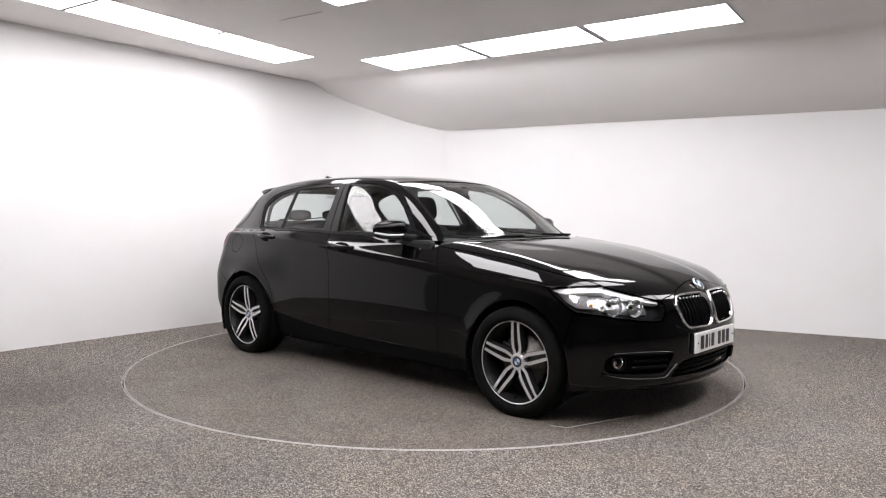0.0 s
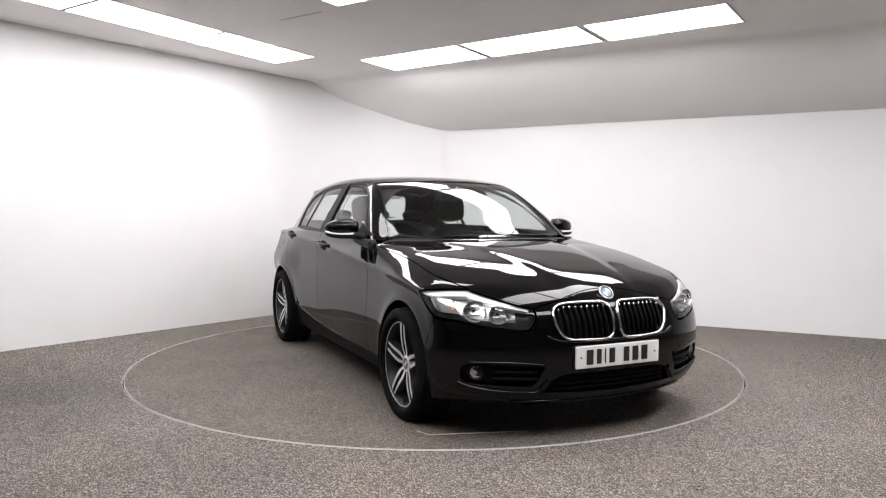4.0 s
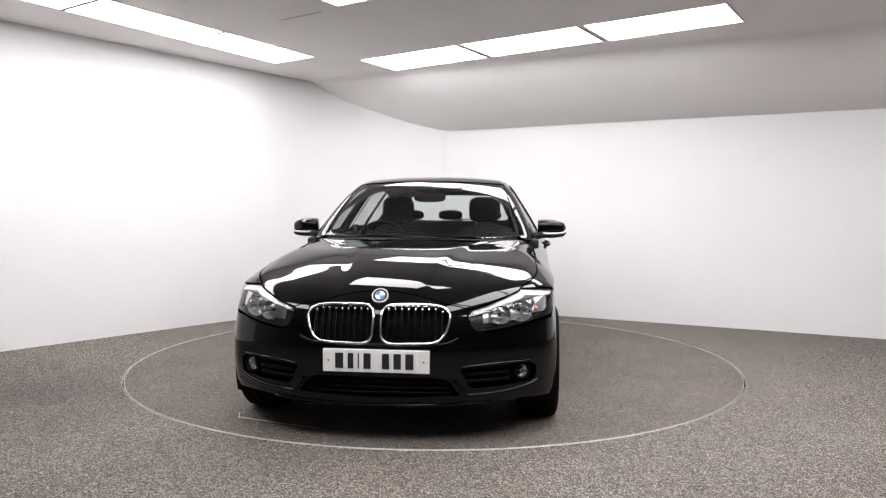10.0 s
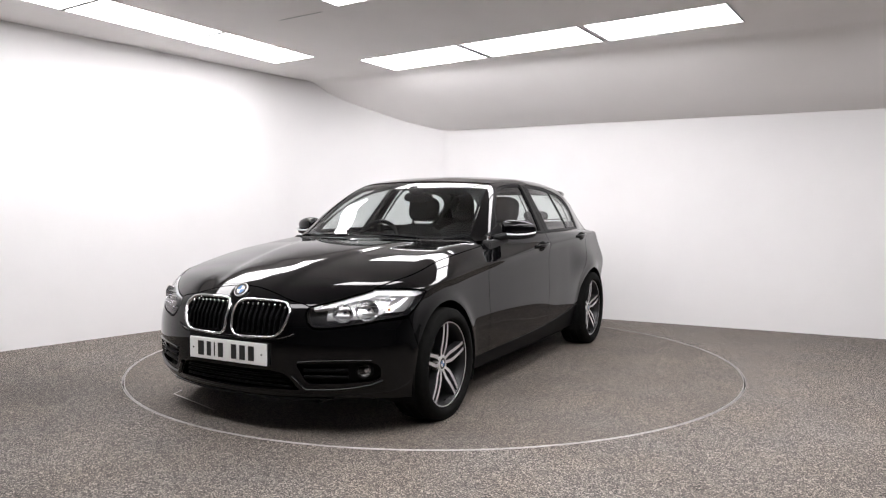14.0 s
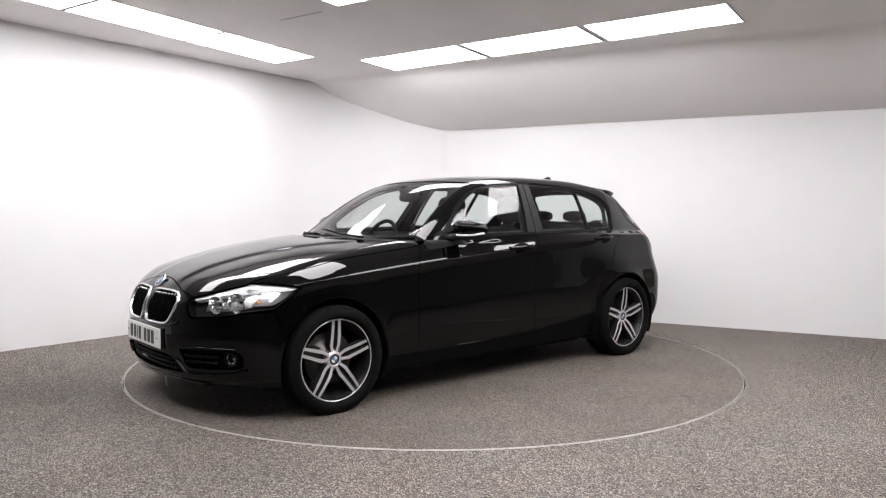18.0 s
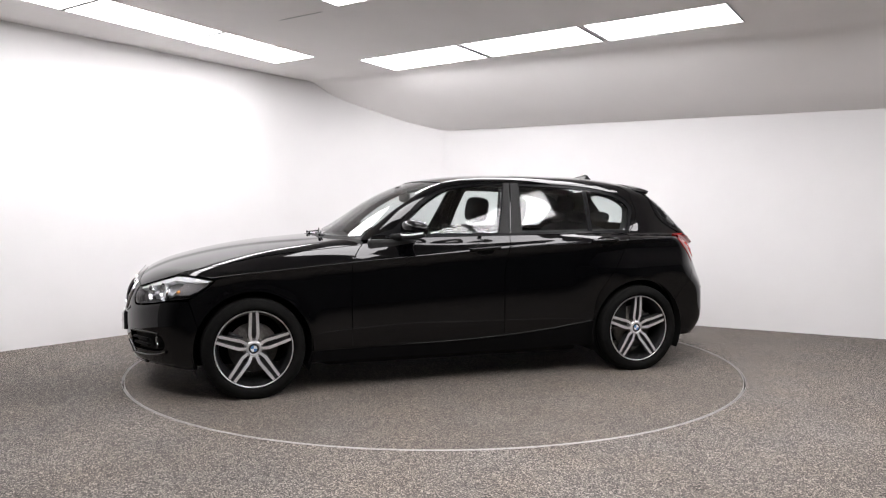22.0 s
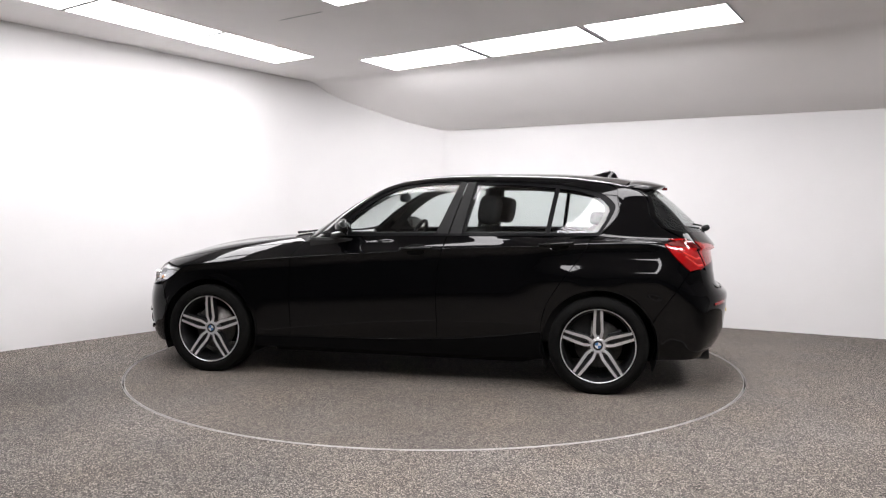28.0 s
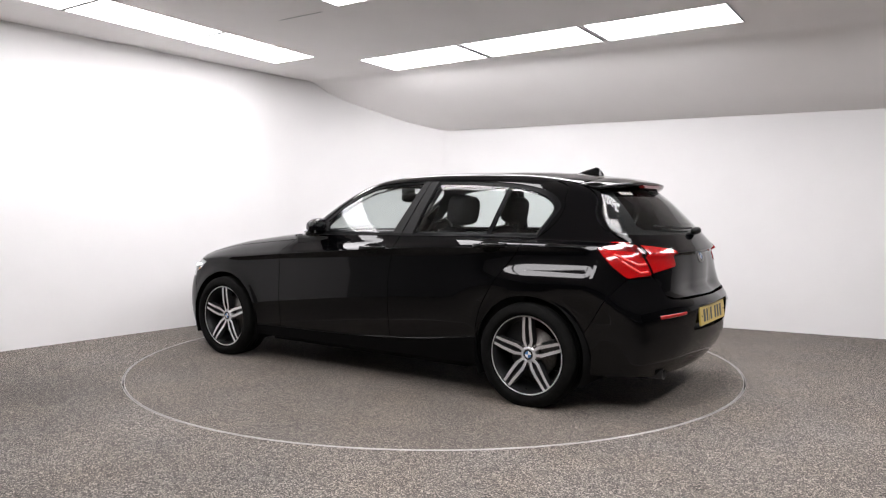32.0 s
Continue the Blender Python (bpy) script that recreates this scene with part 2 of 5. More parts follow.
def bent_wall():
    """The short north wall, which swings round in a soft curve into the west wall."""
    a, b = CORNER_A + DIR_L * BEND, CORNER_A + (CORNER_B - CORNER_A).normalized() * BEND
    c, d = CORNER_B + (CORNER_A - CORNER_B).normalized() * SOFT, CORNER_B + DIR_R * SOFT
    steps = [i / 48 for i in range(49)]
    line = [a.lerp(CORNER_A, t).lerp(CORNER_A.lerp(b, t), t) for t in steps] + [c.lerp(CORNER_B, t).lerp(CORNER_B.lerp(d, t), t) for t in steps]
    bm = bmesh.new()
    rows = []
    for p in line:
        q = p + Vector((-0.55, 0.83)) * 0.18
        rows.append([bm.verts.new((*c, z)) for c, z in ((p, -0.05), (p, 2.95), (q, 2.95), (q, -0.05))])
    for r, s in zip(rows, rows[1:]):
        for k in range(4):
            bm.faces.new((r[k], r[(k + 1) % 4], s[(k + 1) % 4], s[k]))
    bmesh.ops.recalc_face_normals(bm, faces=bm.faces[:])
    ob = part("wall_north", bm, WALL)
    ob.data.polygons.foreach_set("use_smooth", [False] * len(ob.data.polygons))
    tagged(ob, "short white wall curving softly into the next", "wall", kind="structure")


bent_wall()
wall("wall_east", CORNER_B + DIR_R * SOFT, RIGHT_END, 2.95, 0.15, (0.462, 0.887), WALL, "smooth white wall under the sloping ceiling")
# Unseen walls added behind the camera to hold bounce light and dark reflections.
wall("added_wall_south", (-9.0, -10.0), (9.0, -10.0), 2.95, 0.15, (0, -1), UNSEENWALL, "unseen grey wall added to close the open side")
wall("added_wall_south_west", (-9.0, -10.0), LEFT_END, 2.95, 0.15, (-0.9, 0.2), UNSEENWALL, "unseen grey side wall added to close the room")
wall("added_wall_south_east", (9.0, -10.0), RIGHT_END, 2.95, 0.15, (0.9, 0.2), UNSEENWALL, "unseen grey side wall added to close the room")


def ceiling_sheet():
    """Flat ceiling that bends down in a soft slope to the east wall."""
    nrm = Vector((0.462, 0.887))
    rows = [(-0.10, 0.536), (0.0, 0.502), (0.12, 0.465), (0.23, 0.424), (0.33, 0.378), (0.44, 0.321), (0.56, 0.256), (0.685, 0.183), (0.79, 0.114), (0.875, 0.047), (0.93, 0.013), (1.0, 0.0), (5.0, 0.0), (16.0, 0.0)]
    bm = bmesh.new()
    low = []
    for n, drop in rows:
        p = CORNER_B - nrm * n
        low.append([])
        for s in (-9.0, -2.0, 0.0, 6.0, 14.0):
            q = p + DIR_R * s
            low[-1].append(bm.verts.new((q.x, q.y, CEIL_Z - FALL * q.y - drop * (1 + 0.0185 * min(max(s, 0), 6)))))
    top = [[bm.verts.new((v.co.x, v.co.y, CEIL_Z - FALL * v.co.y + 0.2)) for v in r] for r in low]
    for rows2, flip in ((low, 1), (top, 0)):
        for a, b in zip(rows2, rows2[1:]):
            for i in range(4):
                f = (a[i], a[i + 1], b[i + 1], b[i])
                bm.faces.new(f[::-1] if flip else f)
    bmesh.ops.recalc_face_normals(bm, faces=bm.faces[:])
    for f in bm.faces:
        c = f.calc_center_median()
        if (f.normal.z > 0) == (c.z < CEIL_Z - FALL * c.y + 0.1):
            f.normal_flip()
    ob = part("ceiling", bm, CEIL)
    return tagged(ob, "matt off-white ceiling sloping down to one wall", "ceiling", kind="structure")


ceiling_sheet()

# Light panels lie on the ceiling's own grid, turned in plan against the walls; two runs are added fill.
GRID_A, GRID_B = Vector((0.559, 0.829)), Vector((0.829, -0.559))


def light_panel(a0, a1, b0, b1):
    top = new("ceiling_or_fill_light")
    ca, cb = (a0 + a1) / 2, (b0 + b1) / 2
    p = GRID_A * ca + GRID_B * cb
    top.matrix_world = Matrix.Translation((p.x, p.y, CEIL_Z - FALL * p.y)) @ Matrix.Rotation(-math.atan(FALL), 4, "X") @ Matrix.Rotation(math.atan2(GRID_B.y, GRID_B.x), 4, "Z")
    hx, hy, f = (b1 - b0) / 2, (a1 - a0) / 2, 0.006
    bm = bmesh.new()
    box(bm, -hx, -hy, -0.004, hx, -hy + f, 0.03)
    box(bm, -hx, hy - f, -0.004, hx, hy, 0.03)
    box(bm, -hx, -hy + f, -0.004, -hx + f, hy - f, 0.03)
    box(bm, hx - f, -hy + f, -0.004, hx, hy - f, 0.03)
    part("frame", bm, BROWTRIM, top, smooth=False)
    for e in (-1, 1):
        bm = bmesh.new()
        if hx > hy:
            box(bm, e * (hx - 0.006) - 0.006, -hy, -0.008, e * (hx - 0.006) + 0.006, hy, 0.01)
        else:
            box(bm, -hx, e * (hy - 0.006) - 0.006, -0.008, hx, e * (hy - 0.006) + 0.006, 0.01)
        part("end_bar", bm, LIGHTFRAME, top, "thin grey end bar", smooth=False)
    bm = bmesh.new()
    box(bm, -hx + 2 * f, -hy + 2 * f, -0.006, hx - 2 * f, hy - 2 * f, 0.02, 0.002)
    part("diffuser", bm, LIT, top, smooth=False)
    return tagged(top, "one of the glowing white rectangular ceiling panels, some added unseen for fill", "ceiling light", "ceiling panel lights")


for i in range(3):
    light_panel(0.883, 1.447, -1.487 + 1.145 * i, -0.380 + 1.145 * i)
for i in range(3):
    light_panel(-0.520 - 1.085 * i, 0.555 - 1.085 * i, -2.285, -1.765)
for i in range(4):
    light_panel(-0.590 - 1.145 * i, 0.515 - 1.145 * i, 1.66, 2.22)
# added fill: an assumed column out of view that brightens the right side
for i in range(4):
    light_panel(0.60 - 1.145 * i, 1.705 - 1.145 * i, 3.20, 3.76)
light_panel(-1.13, -0.565, -0.485, 0.640)
# added fill: an assumed row behind the camera that lights the near floor
for i in range(3):
    light_panel(-3.60, -3.04, -1.487 + 1.145 * i, -0.380 + 1.145 * i)


def strip(name, a, b, wide, z, mat, label):
    """A hairline strip on the ceiling between two plan points."""
    a, b = Vector((*a, z - FALL * a[1])), Vector((*b, z - FALL * b[1]))
    d = (b - a).normalized()
    s = Vector((-d.y, d.x, 0)) * wide / 2
    bm = bmesh.new()
    lo = [bm.verts.new(p) for p in (a - s, b - s, b + s, a + s)]
    up = [bm.verts.new(v.co + Vector((0, 0, 0.01))) for v in lo]
    bm.faces.new(lo[::-1])
    for i in range(4):
        bm.faces.new((lo[i], lo[(i + 1) % 4], up[(i + 1) % 4], up[i]))
    tagged(part(name, bm, mat, smooth=False), label, "trim", kind="structure")


strip("ceiling_joint", (-1.223, 0.194), (-0.857, -0.045), 0.005, CEIL_Z - 0.003, LIGHTFRAME, "fine dark joint line in the ceiling board")
strip("trim_slack", (1.478, 0.742), (1.926, 0.490), 0.012, CEIL_Z - 0.010, BROWTRIM, "loose white trim strip hanging under a light panel")


def floor_sheet():
    bm = bmesh.new()
    rings = []
    for r in (DISC_R + 0.007, 3.0, 4.5, 14.0):
        rings.append([bm.verts.new((r * math.cos(2 * math.pi * i / 160), r * math.sin(2 * math.pi * i / 160), 0)) for i in range(160)])
    rings.insert(0, [bm.verts.new((v.co.x, v.co.y, -0.06)) for v in rings[0]])
    for a, b in zip(rings, rings[1:]):
        for i in range(160):
            j = (i + 1) % 160
            bm.faces.new((a[i], b[i], b[j], a[j]))
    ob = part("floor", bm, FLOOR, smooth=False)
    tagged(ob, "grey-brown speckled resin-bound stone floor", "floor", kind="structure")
    bm = bmesh.new()
    lathe(bm, [(DISC_R + 0.0085, 0.0), (DISC_R + 0.0085, 0.002), (DISC_R + 0.0055, 0.002), (DISC_R + 0.0055, -0.03)], 160, "z")
    tagged(part("trim_ring", bm, STEEL), "thin worn steel ring let into the floor", "trim", kind="structure")
    bm = bmesh.new()
    bmesh.ops.create_circle(bm, cap_ends=True, segments=96, radius=DISC_R + 0.3, matrix=Matrix.Translation((0, 0, -0.06)))
    tagged(part("pit_floor", bm, GROOVE, smooth=False), "black pit floor under the turntable", "floor", kind="structure")


floor_sheet()


def turntable():
    top = new("turntable")
    bm = bmesh.new()
    n = 160
    c = bm.verts.new((0, 0, 0))
    rings = [[bm.verts.new((r * math.cos(2 * math.pi * i / n), r * math.sin(2 * math.pi * i / n), z)) for i in range(n)] for r, z in ((1.1, 0), (DISC_R - 0.009, 0), (DISC_R - 0.009, -0.05))]
    for i in range(n):
        j = (i + 1) % n
        bm.faces.new((c, rings[0][i], rings[0][j]))
        for a, b in zip(rings, rings[1:]):
            bm.faces.new((a[i], b[i], b[j], a[j]))
    part("deck", bm, DECK, top, "brown-grey speckled round deck", smooth=False)
    bm = bmesh.new()
    lathe(bm, [(DISC_R - 0.0095, 0.0), (DISC_R - 0.0095, 0.002), (DISC_R - 0.0055, 0.002), (DISC_R - 0.0055, -0.04)], n, "z")
    part("rim", bm, STEEL, top, "thin steel edge")
    back = Matrix.Rotation(-radians(TURN_START), 4, "Z")
    for a, b in (((0.70, -1.857), (1.152, -1.604)), ((0.615, -1.818), (0.70, -1.857))):
        a, b = back @ Vector((*a, 0)), back @ Vector((*b, 0))
        d = (b - a).normalized()
        s = Vector((-d.y, d.x, 0)) * 0.003
        bm = bmesh.new()
        lo = [bm.verts.new(p) for p in (a - s, b - s, b + s, a + s)]
        up = [bm.verts.new(p.co + Vector((0, 0, 0.003))) for p in lo]
        bm.faces.new(up)
        for i in range(4):
            bm.faces.new((lo[i], lo[(i + 1) % 4], up[(i + 1) % 4], up[i]))
        part("edge_strip", bm, CHALK, top, "thin scuffed line of a hatch edge", smooth=False)
    return tagged(top, "round flush turntable with a speckled brown-grey deck", "turntable")


table = turntable()


# ---- the car: one smooth body form, cut into panels ----
def curve(*pairs):
    """A smooth function through (x, value) pairs."""
    xs, ys = np.array([p[0] for p in pairs], float), np.array([p[1] for p in pairs], float)
    order = np.argsort(xs)
    xs, ys = xs[order], ys[order]
    h = np.diff(xs)
    s = np.diff(ys) / h
    m = np.empty(len(xs))
    m[1:-1] = (s[:-1] * h[1:] + s[1:] * h[:-1]) / (h[1:] + h[:-1])
    m[0], m[-1] = s[0], s[-1]

    def at(x):
        x = np.clip(x, xs[0], xs[-1])
        i = np.clip(np.searchsorted(xs, x) - 1, 0, len(xs) - 2)
        t = (x - xs[i]) / h[i]
        return ((1 + 2 * t) * (1 - t) ** 2) * ys[i] + t * (1 - t) ** 2 * h[i] * m[i] + t * t * (3 - 2 * t) * ys[i + 1] + t * t * (t - 1) * h[i] * m[i + 1]
    return at


def smax(a, b, k):
    return np.maximum(a, b) + np.maximum(k - np.abs(a - b), 0) ** 2 / (4 * k)


def smin(a, b, k):
    return -smax(-a, -b, k)


WHEEL_X, HUB_Z, TYRE_R, ARCH_R = 1.345, 0.301, 0.312, 0.350
half_width = curve((2.2, 0.795), (1.9, 0.846), (1.6, 0.868), (1.345, 0.870), (0.95, 0.856), (0.3, 0.857), (-0.5, 0.862), (-1.0, 0.860), (-1.345, 0.832), (-1.7, 0.803), (-2.0, 0.787), (-2.3, 0.770))
shoulder = curve((2.2, 0.66), (1.8, 0.715), (1.45, 0.755), (1.12, 0.782), (0.73, 0.815), (0.05, 0.865), (-0.3, 0.890), (-0.91, 0.918), (-1.33, 0.938), (-1.7, 0.950), (-2.2, 0.96))
tuck_low = curve((-0.80, 0.10), (-0.72, 0.055), (-0.63, 0.030), (-0.55, 0.014), (-0.44, 0.004), (-0.32, -0.001), (-0.2, 0.004), (-0.10, 0.010), (-0.04, 0.010), (0.0, 0.002))
tuck_high = curve((0.0, 0.002), (0.010, 0.008), (0.03, 0.026), (0.06, 0.053), (0.085, 0.076), (0.12, 0.106), (0.25, 0.22))
hood_line = curve((2.3, 0.499), (2.12, 0.653), (2.04, 0.710), (1.95, 0.761), (1.872, 0.797), (1.667, 0.858), (1.461, 0.900), (1.255, 0.929), (1.048, 0.947), (0.944, 0.955), (0.8, 0.964), (0.6, 0.972), (0, 0.992), (-1.2, 0.994), (-1.8, 0.979), (-2.3, 0.978))
hood_drop = curve((2.1, 0.078), (1.9, 0.078), (1.5, 0.055), (1.0, 0.024), (0.75, 0.020), (0.4, 0.015), (-2.3, 0.028))
ridge_y = curve((2.1, 0.20), (1.7, 0.24), (1.2, 0.34), (0.8, 0.46))
nose = curve((0.1, 1.961), (0.17, 2.031), (0.22, 2.074), (0.3, 2.100), (0.4, 2.111), (0.5, 2.110), (0.6, 2.093), (0.68, 2.062), (0.74, 2.023), (0.85, 1.956), (1.0, 1.905))
tail = curve((0.12, -1.979), (0.2, -2.059), (0.28, -2.124), (0.36, -2.163), (0.45, -2.179), (0.55, -2.190), (0.605, -2.189), (0.64, -2.153), (0.67, -2.107), (0.74, -2.094), (0.82, -2.093), (0.9, -2.075), (0.97, -2.038), (1.04, -1.987), (1.3, -1.752))
tail_side = curve((0.12, -1.996), (0.2, -2.080), (0.3, -2.162), (0.45, -2.210), (0.6, -2.240), (0.66, -2.222), (0.75, -2.195), (0.9, -2.134), (0.97, -2.066), (1.04, -2.003), (1.3, -1.764))
rear_round = curve((0.15, 0.214), (0.4, 0.262), (0.6, 0.340), (0.75, 0.378), (0.9, 0.375), (1.1, 0.366))
front_round = curve((0.2, 0.282), (0.5, 0.280), (0.7, 0.305), (0.9, 0.315))
roof_line = curve((1.6, 0.491), (1.1, 0.786), (0.95, 0.877), (0.8, 0.976), (0.586, 1.105), (0.407, 1.217), (0.25, 1.297), (0.1, 1.352), (-0.05, 1.380), (-0.209, 1.396), (-0.456, 1.407), (-0.811, 1.408), (-1.242, 1.396), (-1.534, 1.363), (-1.62, 1.343), (-1.7, 1.304), (-1.8, 1.229), (-1.95, 1.089), (-2.045, 0.994), (-2.12, 0.901), (-2.3, 0.701))
roof_drop = curve((0.9, 0.102), (0.6, 0.084), (0.3, 0.068), (0, 0.042), (-0.4, 0.040), (-1.2, 0.068), (-1.6, 0.106), (-2.1, 0.173))
cabin_width = curve((1.0, 0.687), (0.62, 0.752), (0.2, 0.796), (-0.4, 0.813), (-1.0, 0.784), (-1.45, 0.731), (-1.8, 0.655), (-2.1, 0.612))


def body(x, y, z):
    """Below zero inside the car's closed form, above zero outside."""
    y = np.abs(y)
    rel = z - shoulder(x)
    side = half_width(x) - np.where(rel < 0, tuck_low(np.minimum(rel, 0)), tuck_high(np.maximum(rel, 0)))
    side = side + 0.054 * np.exp(-((z - 0.715) / 0.125) ** 2) * np.clip((-0.75 - x) / 0.6, 0, 1) ** 2 * (3 - 2 * np.clip((-0.75 - x) / 0.6, 0, 1))
    for cx in (WHEEL_X, -WHEEL_X):
        side = side + 0.010 * np.exp(-((np.hypot(x - cx, z - HUB_Z) - ARCH_R) / 0.045) ** 2)
    deck = hood_line(x) - hood_drop(x) * (y / 0.75) ** 2.4
    deck = deck - 0.005 * (1 + np.tanh((y - ridge_y(x)) / 0.035)) * np.clip((x - 0.75) / 0.3, 0, 1)
    lower = smax((y - side), (z - deck) * 0.95, 0.09 - 0.06 * np.clip((0.70 - x) / 0.35, 0, 1))
    front = (x - nose(z) + front_round(z) * (y / 0.8) ** 2.6) * 0.92
    edge = np.clip((y - 0.16) / 0.50, 0, 1)
    edge = edge * edge * (3 - 2 * edge)
    rear = (tail(z) * (1 - edge) + tail_side(z) * edge - x + rear_round(z) * (y / 0.8) ** 2.4) * 0.92
    lower = smax(lower, front, 0.07)
    lower = smax(lower, rear, 0.07)
    rise = np.clip((z - 0.94) / 0.39, 0, 1.6)
    cabin = y - cabin_width(x) + (0.235 - 0.022 * np.clip((-1.15 - x) / 0.3, 0, 1)) * rise ** 1.12
    roof = (z - roof_line(x) + roof_drop(x) * (y / 0.6) ** 2.4) * 0.85
    upper = np.maximum(smax(cabin, roof, 0.065 - 0.028 * np.clip((-1.30 - x) / 0.25, 0, 1) - 0.015 * np.clip((x + 0.05) / 0.3, 0, 1)), 0.90 - z)
    return smin(lower, upper, 0.025)


def meet(o, d, reach, sink=0.0):
    """Where rays from outside meet the body, and its normals there. sink: how far under the skin."""
    n = len(o)
    lo = np.zeros(n)
    found = np.zeros(n, bool)
    hi = np.full(n, reach)
    for s in np.linspace(0, reach, 90)[1:]:
        p = o + d * s
        inside = body(p[:, 0], p[:, 1], p[:, 2]) + sink < 0
        hit = inside & ~found
        hi[hit] = s
        lo[~found & ~inside] = s
        found |= inside
    for _ in range(24):
        mid = (lo + hi) / 2
        p = o + d * mid[:, None]
        inside = body(p[:, 0], p[:, 1], p[:, 2]) + sink < 0
        hi, lo = np.where(inside, mid, hi), np.where(inside, lo, mid)
    p = o + d * hi[:, None]
    e = 0.002
    g = np.stack([body(*(p + np.eye(3)[k] * e).T) - body(*(p - np.eye(3)[k] * e).T) for k in range(3)], 1)
    return p, g / (np.linalg.norm(g, axis=1)[:, None] + 1e-9)


ROUND_F, ROUND_R, ARC = 1.2, -1.2, 0.9


def rays(view, q, side=1):
    """Rays for 2D points: on the side (x, z), from the top (x, y), behind (y, z), or round a bumper (arc, z)."""
    q = np.asarray(q, float)
    one, nil = np.ones(len(q)), np.zeros(len(q))
    if view == "side":
        return np.stack([q[:, 0], 1.2 * side * one, q[:, 1]], 1), np.stack([nil, -side * one, nil], 1), 1.15
    if view == "top":
        return np.stack([q[:, 0], side * q[:, 1], 1.75 * one], 1), np.stack([nil, nil, -one], 1), 1.2
    if view == "front":
        return np.stack([2.6 * one, side * q[:, 0], q[:, 1]], 1), np.stack([-one, nil, nil], 1), 1.5
    if view == "rear":
        return np.stack([-2.7 * one, side * q[:, 0], q[:, 1]], 1), np.stack([one, nil, nil], 1), 1.6
    s, c = (1, ROUND_F) if view == "round_front" else (-1, ROUND_R)
    a = q[:, 0] / ARC
    d = np.stack([s * np.cos(a), side * np.sin(a), nil], 1)
    return np.stack([c * one, nil, q[:, 1]], 1) + d * 1.6, -d, 1.55


def put(view, q, side=1, sink=0.0):
    o, d, reach = rays(view, q, side)
    return meet(o, d, reach, sink)


def round_of(kind, p):
    s, c = (1, ROUND_F) if kind == "round_front" else (-1, ROUND_R)
    return [(ARC * math.atan2(b, s * (a - c)), z) for a, b, z in p]


def to_round(kind, view, q):
    """2D points seen on the side or from front or behind, as (arc, z) round a bumper."""
    p, _ = put(view, q)
    s, c = (1, ROUND_F) if kind == "round_front" else (-1, ROUND_R)
    return [(ARC * math.atan2(b, s * (a - c)), z) for a, b, z in p]


def spline(pts, n=10):
    """A smooth open line through points."""
    p = [Vector(a) for a in pts]
    if len(p) < 3:
        return [tuple(p[0].lerp(p[-1], i / n)) for i in range(n + 1)]
    p = [2 * p[0] - p[1]] + p + [2 * p[-1] - p[-2]]
    out = []
    for i in range(1, len(p) - 2):
        a, b, c, d = p[i - 1:i + 3]
        for k in range(n):
            t = k / n
            out.append(tuple(0.5 * (2 * b + (c - a) * t + (2 * a - 5 * b + 4 * c - d) * t * t + (3 * b - a - 3 * c + d) * t ** 3)))
    out.append(tuple(p[-2]))
    return out


def arc(cx, cz, r, a0, a1, n=40):
    return [(cx + r * math.cos(radians(a0 + (a1 - a0) * i / n)), cz + r * math.sin(radians(a0 + (a1 - a0) * i / n))) for i in range(n + 1)]


def outline(*lines, gap=0.0022, step=0.016):
    """A closed outline from smooth lines that meet in corners, evenly stepped and drawn in by half a gap."""
    pts = []
    for line in lines:
        for q in line:
            if not pts or (Vector(q) - Vector(pts[-1])).length > 1e-5:
                pts.append(tuple(q))
    if (Vector(pts[0]) - Vector(pts[-1])).length < 1e-4:
        pts.pop()
    p = np.array(pts)
    area = 0.5 * np.sum(p[:, 0] * np.roll(p[:, 1], -1) - np.roll(p[:, 0], -1) * p[:, 1])
    if area < 0:
        p = p[::-1]
    out = []
    for a, b in zip(p, np.roll(p, -1, 0)):
        k = max(1, int(round(np.linalg.norm(b - a) / step)))
        out += [a + (b - a) * i / k for i in range(k)]
    p = np.array(out)
    keep = [0]
    for i in range(1, len(p)):
        if np.linalg.norm(p[i] - p[keep[-1]]) > step * 0.3:
            keep.append(i)
    p = p[keep]
    t = np.roll(p, -1, 0) - np.roll(p, 1, 0)
    n = np.stack([-t[:, 1], t[:, 0]], 1)
    n /= np.linalg.norm(n, axis=1)[:, None] + 1e-9
    return p + n * gap


def mirrored(line):
    """A half outline that starts and ends on the middle line, closed by its mirror image."""
    line = list(line)
    return line + [(-a, b) for a, b in line[::-1]]


def inside(p, loop):
    x, y = p[:, 0][:, None], p[:, 1][:, None]
    a, b = loop, np.roll(loop, -1, 0)
    cross = ((a[:, 1] > y) != (b[:, 1] > y)) & (x < (b[:, 0] - a[:, 0]) * (y - a[:, 1]) / (b[:, 1] - a[:, 1] + 1e-12) + a[:, 0])
    return cross.sum(1) % 2 == 1


from mathutils.geometry import delaunay_2d_cdt


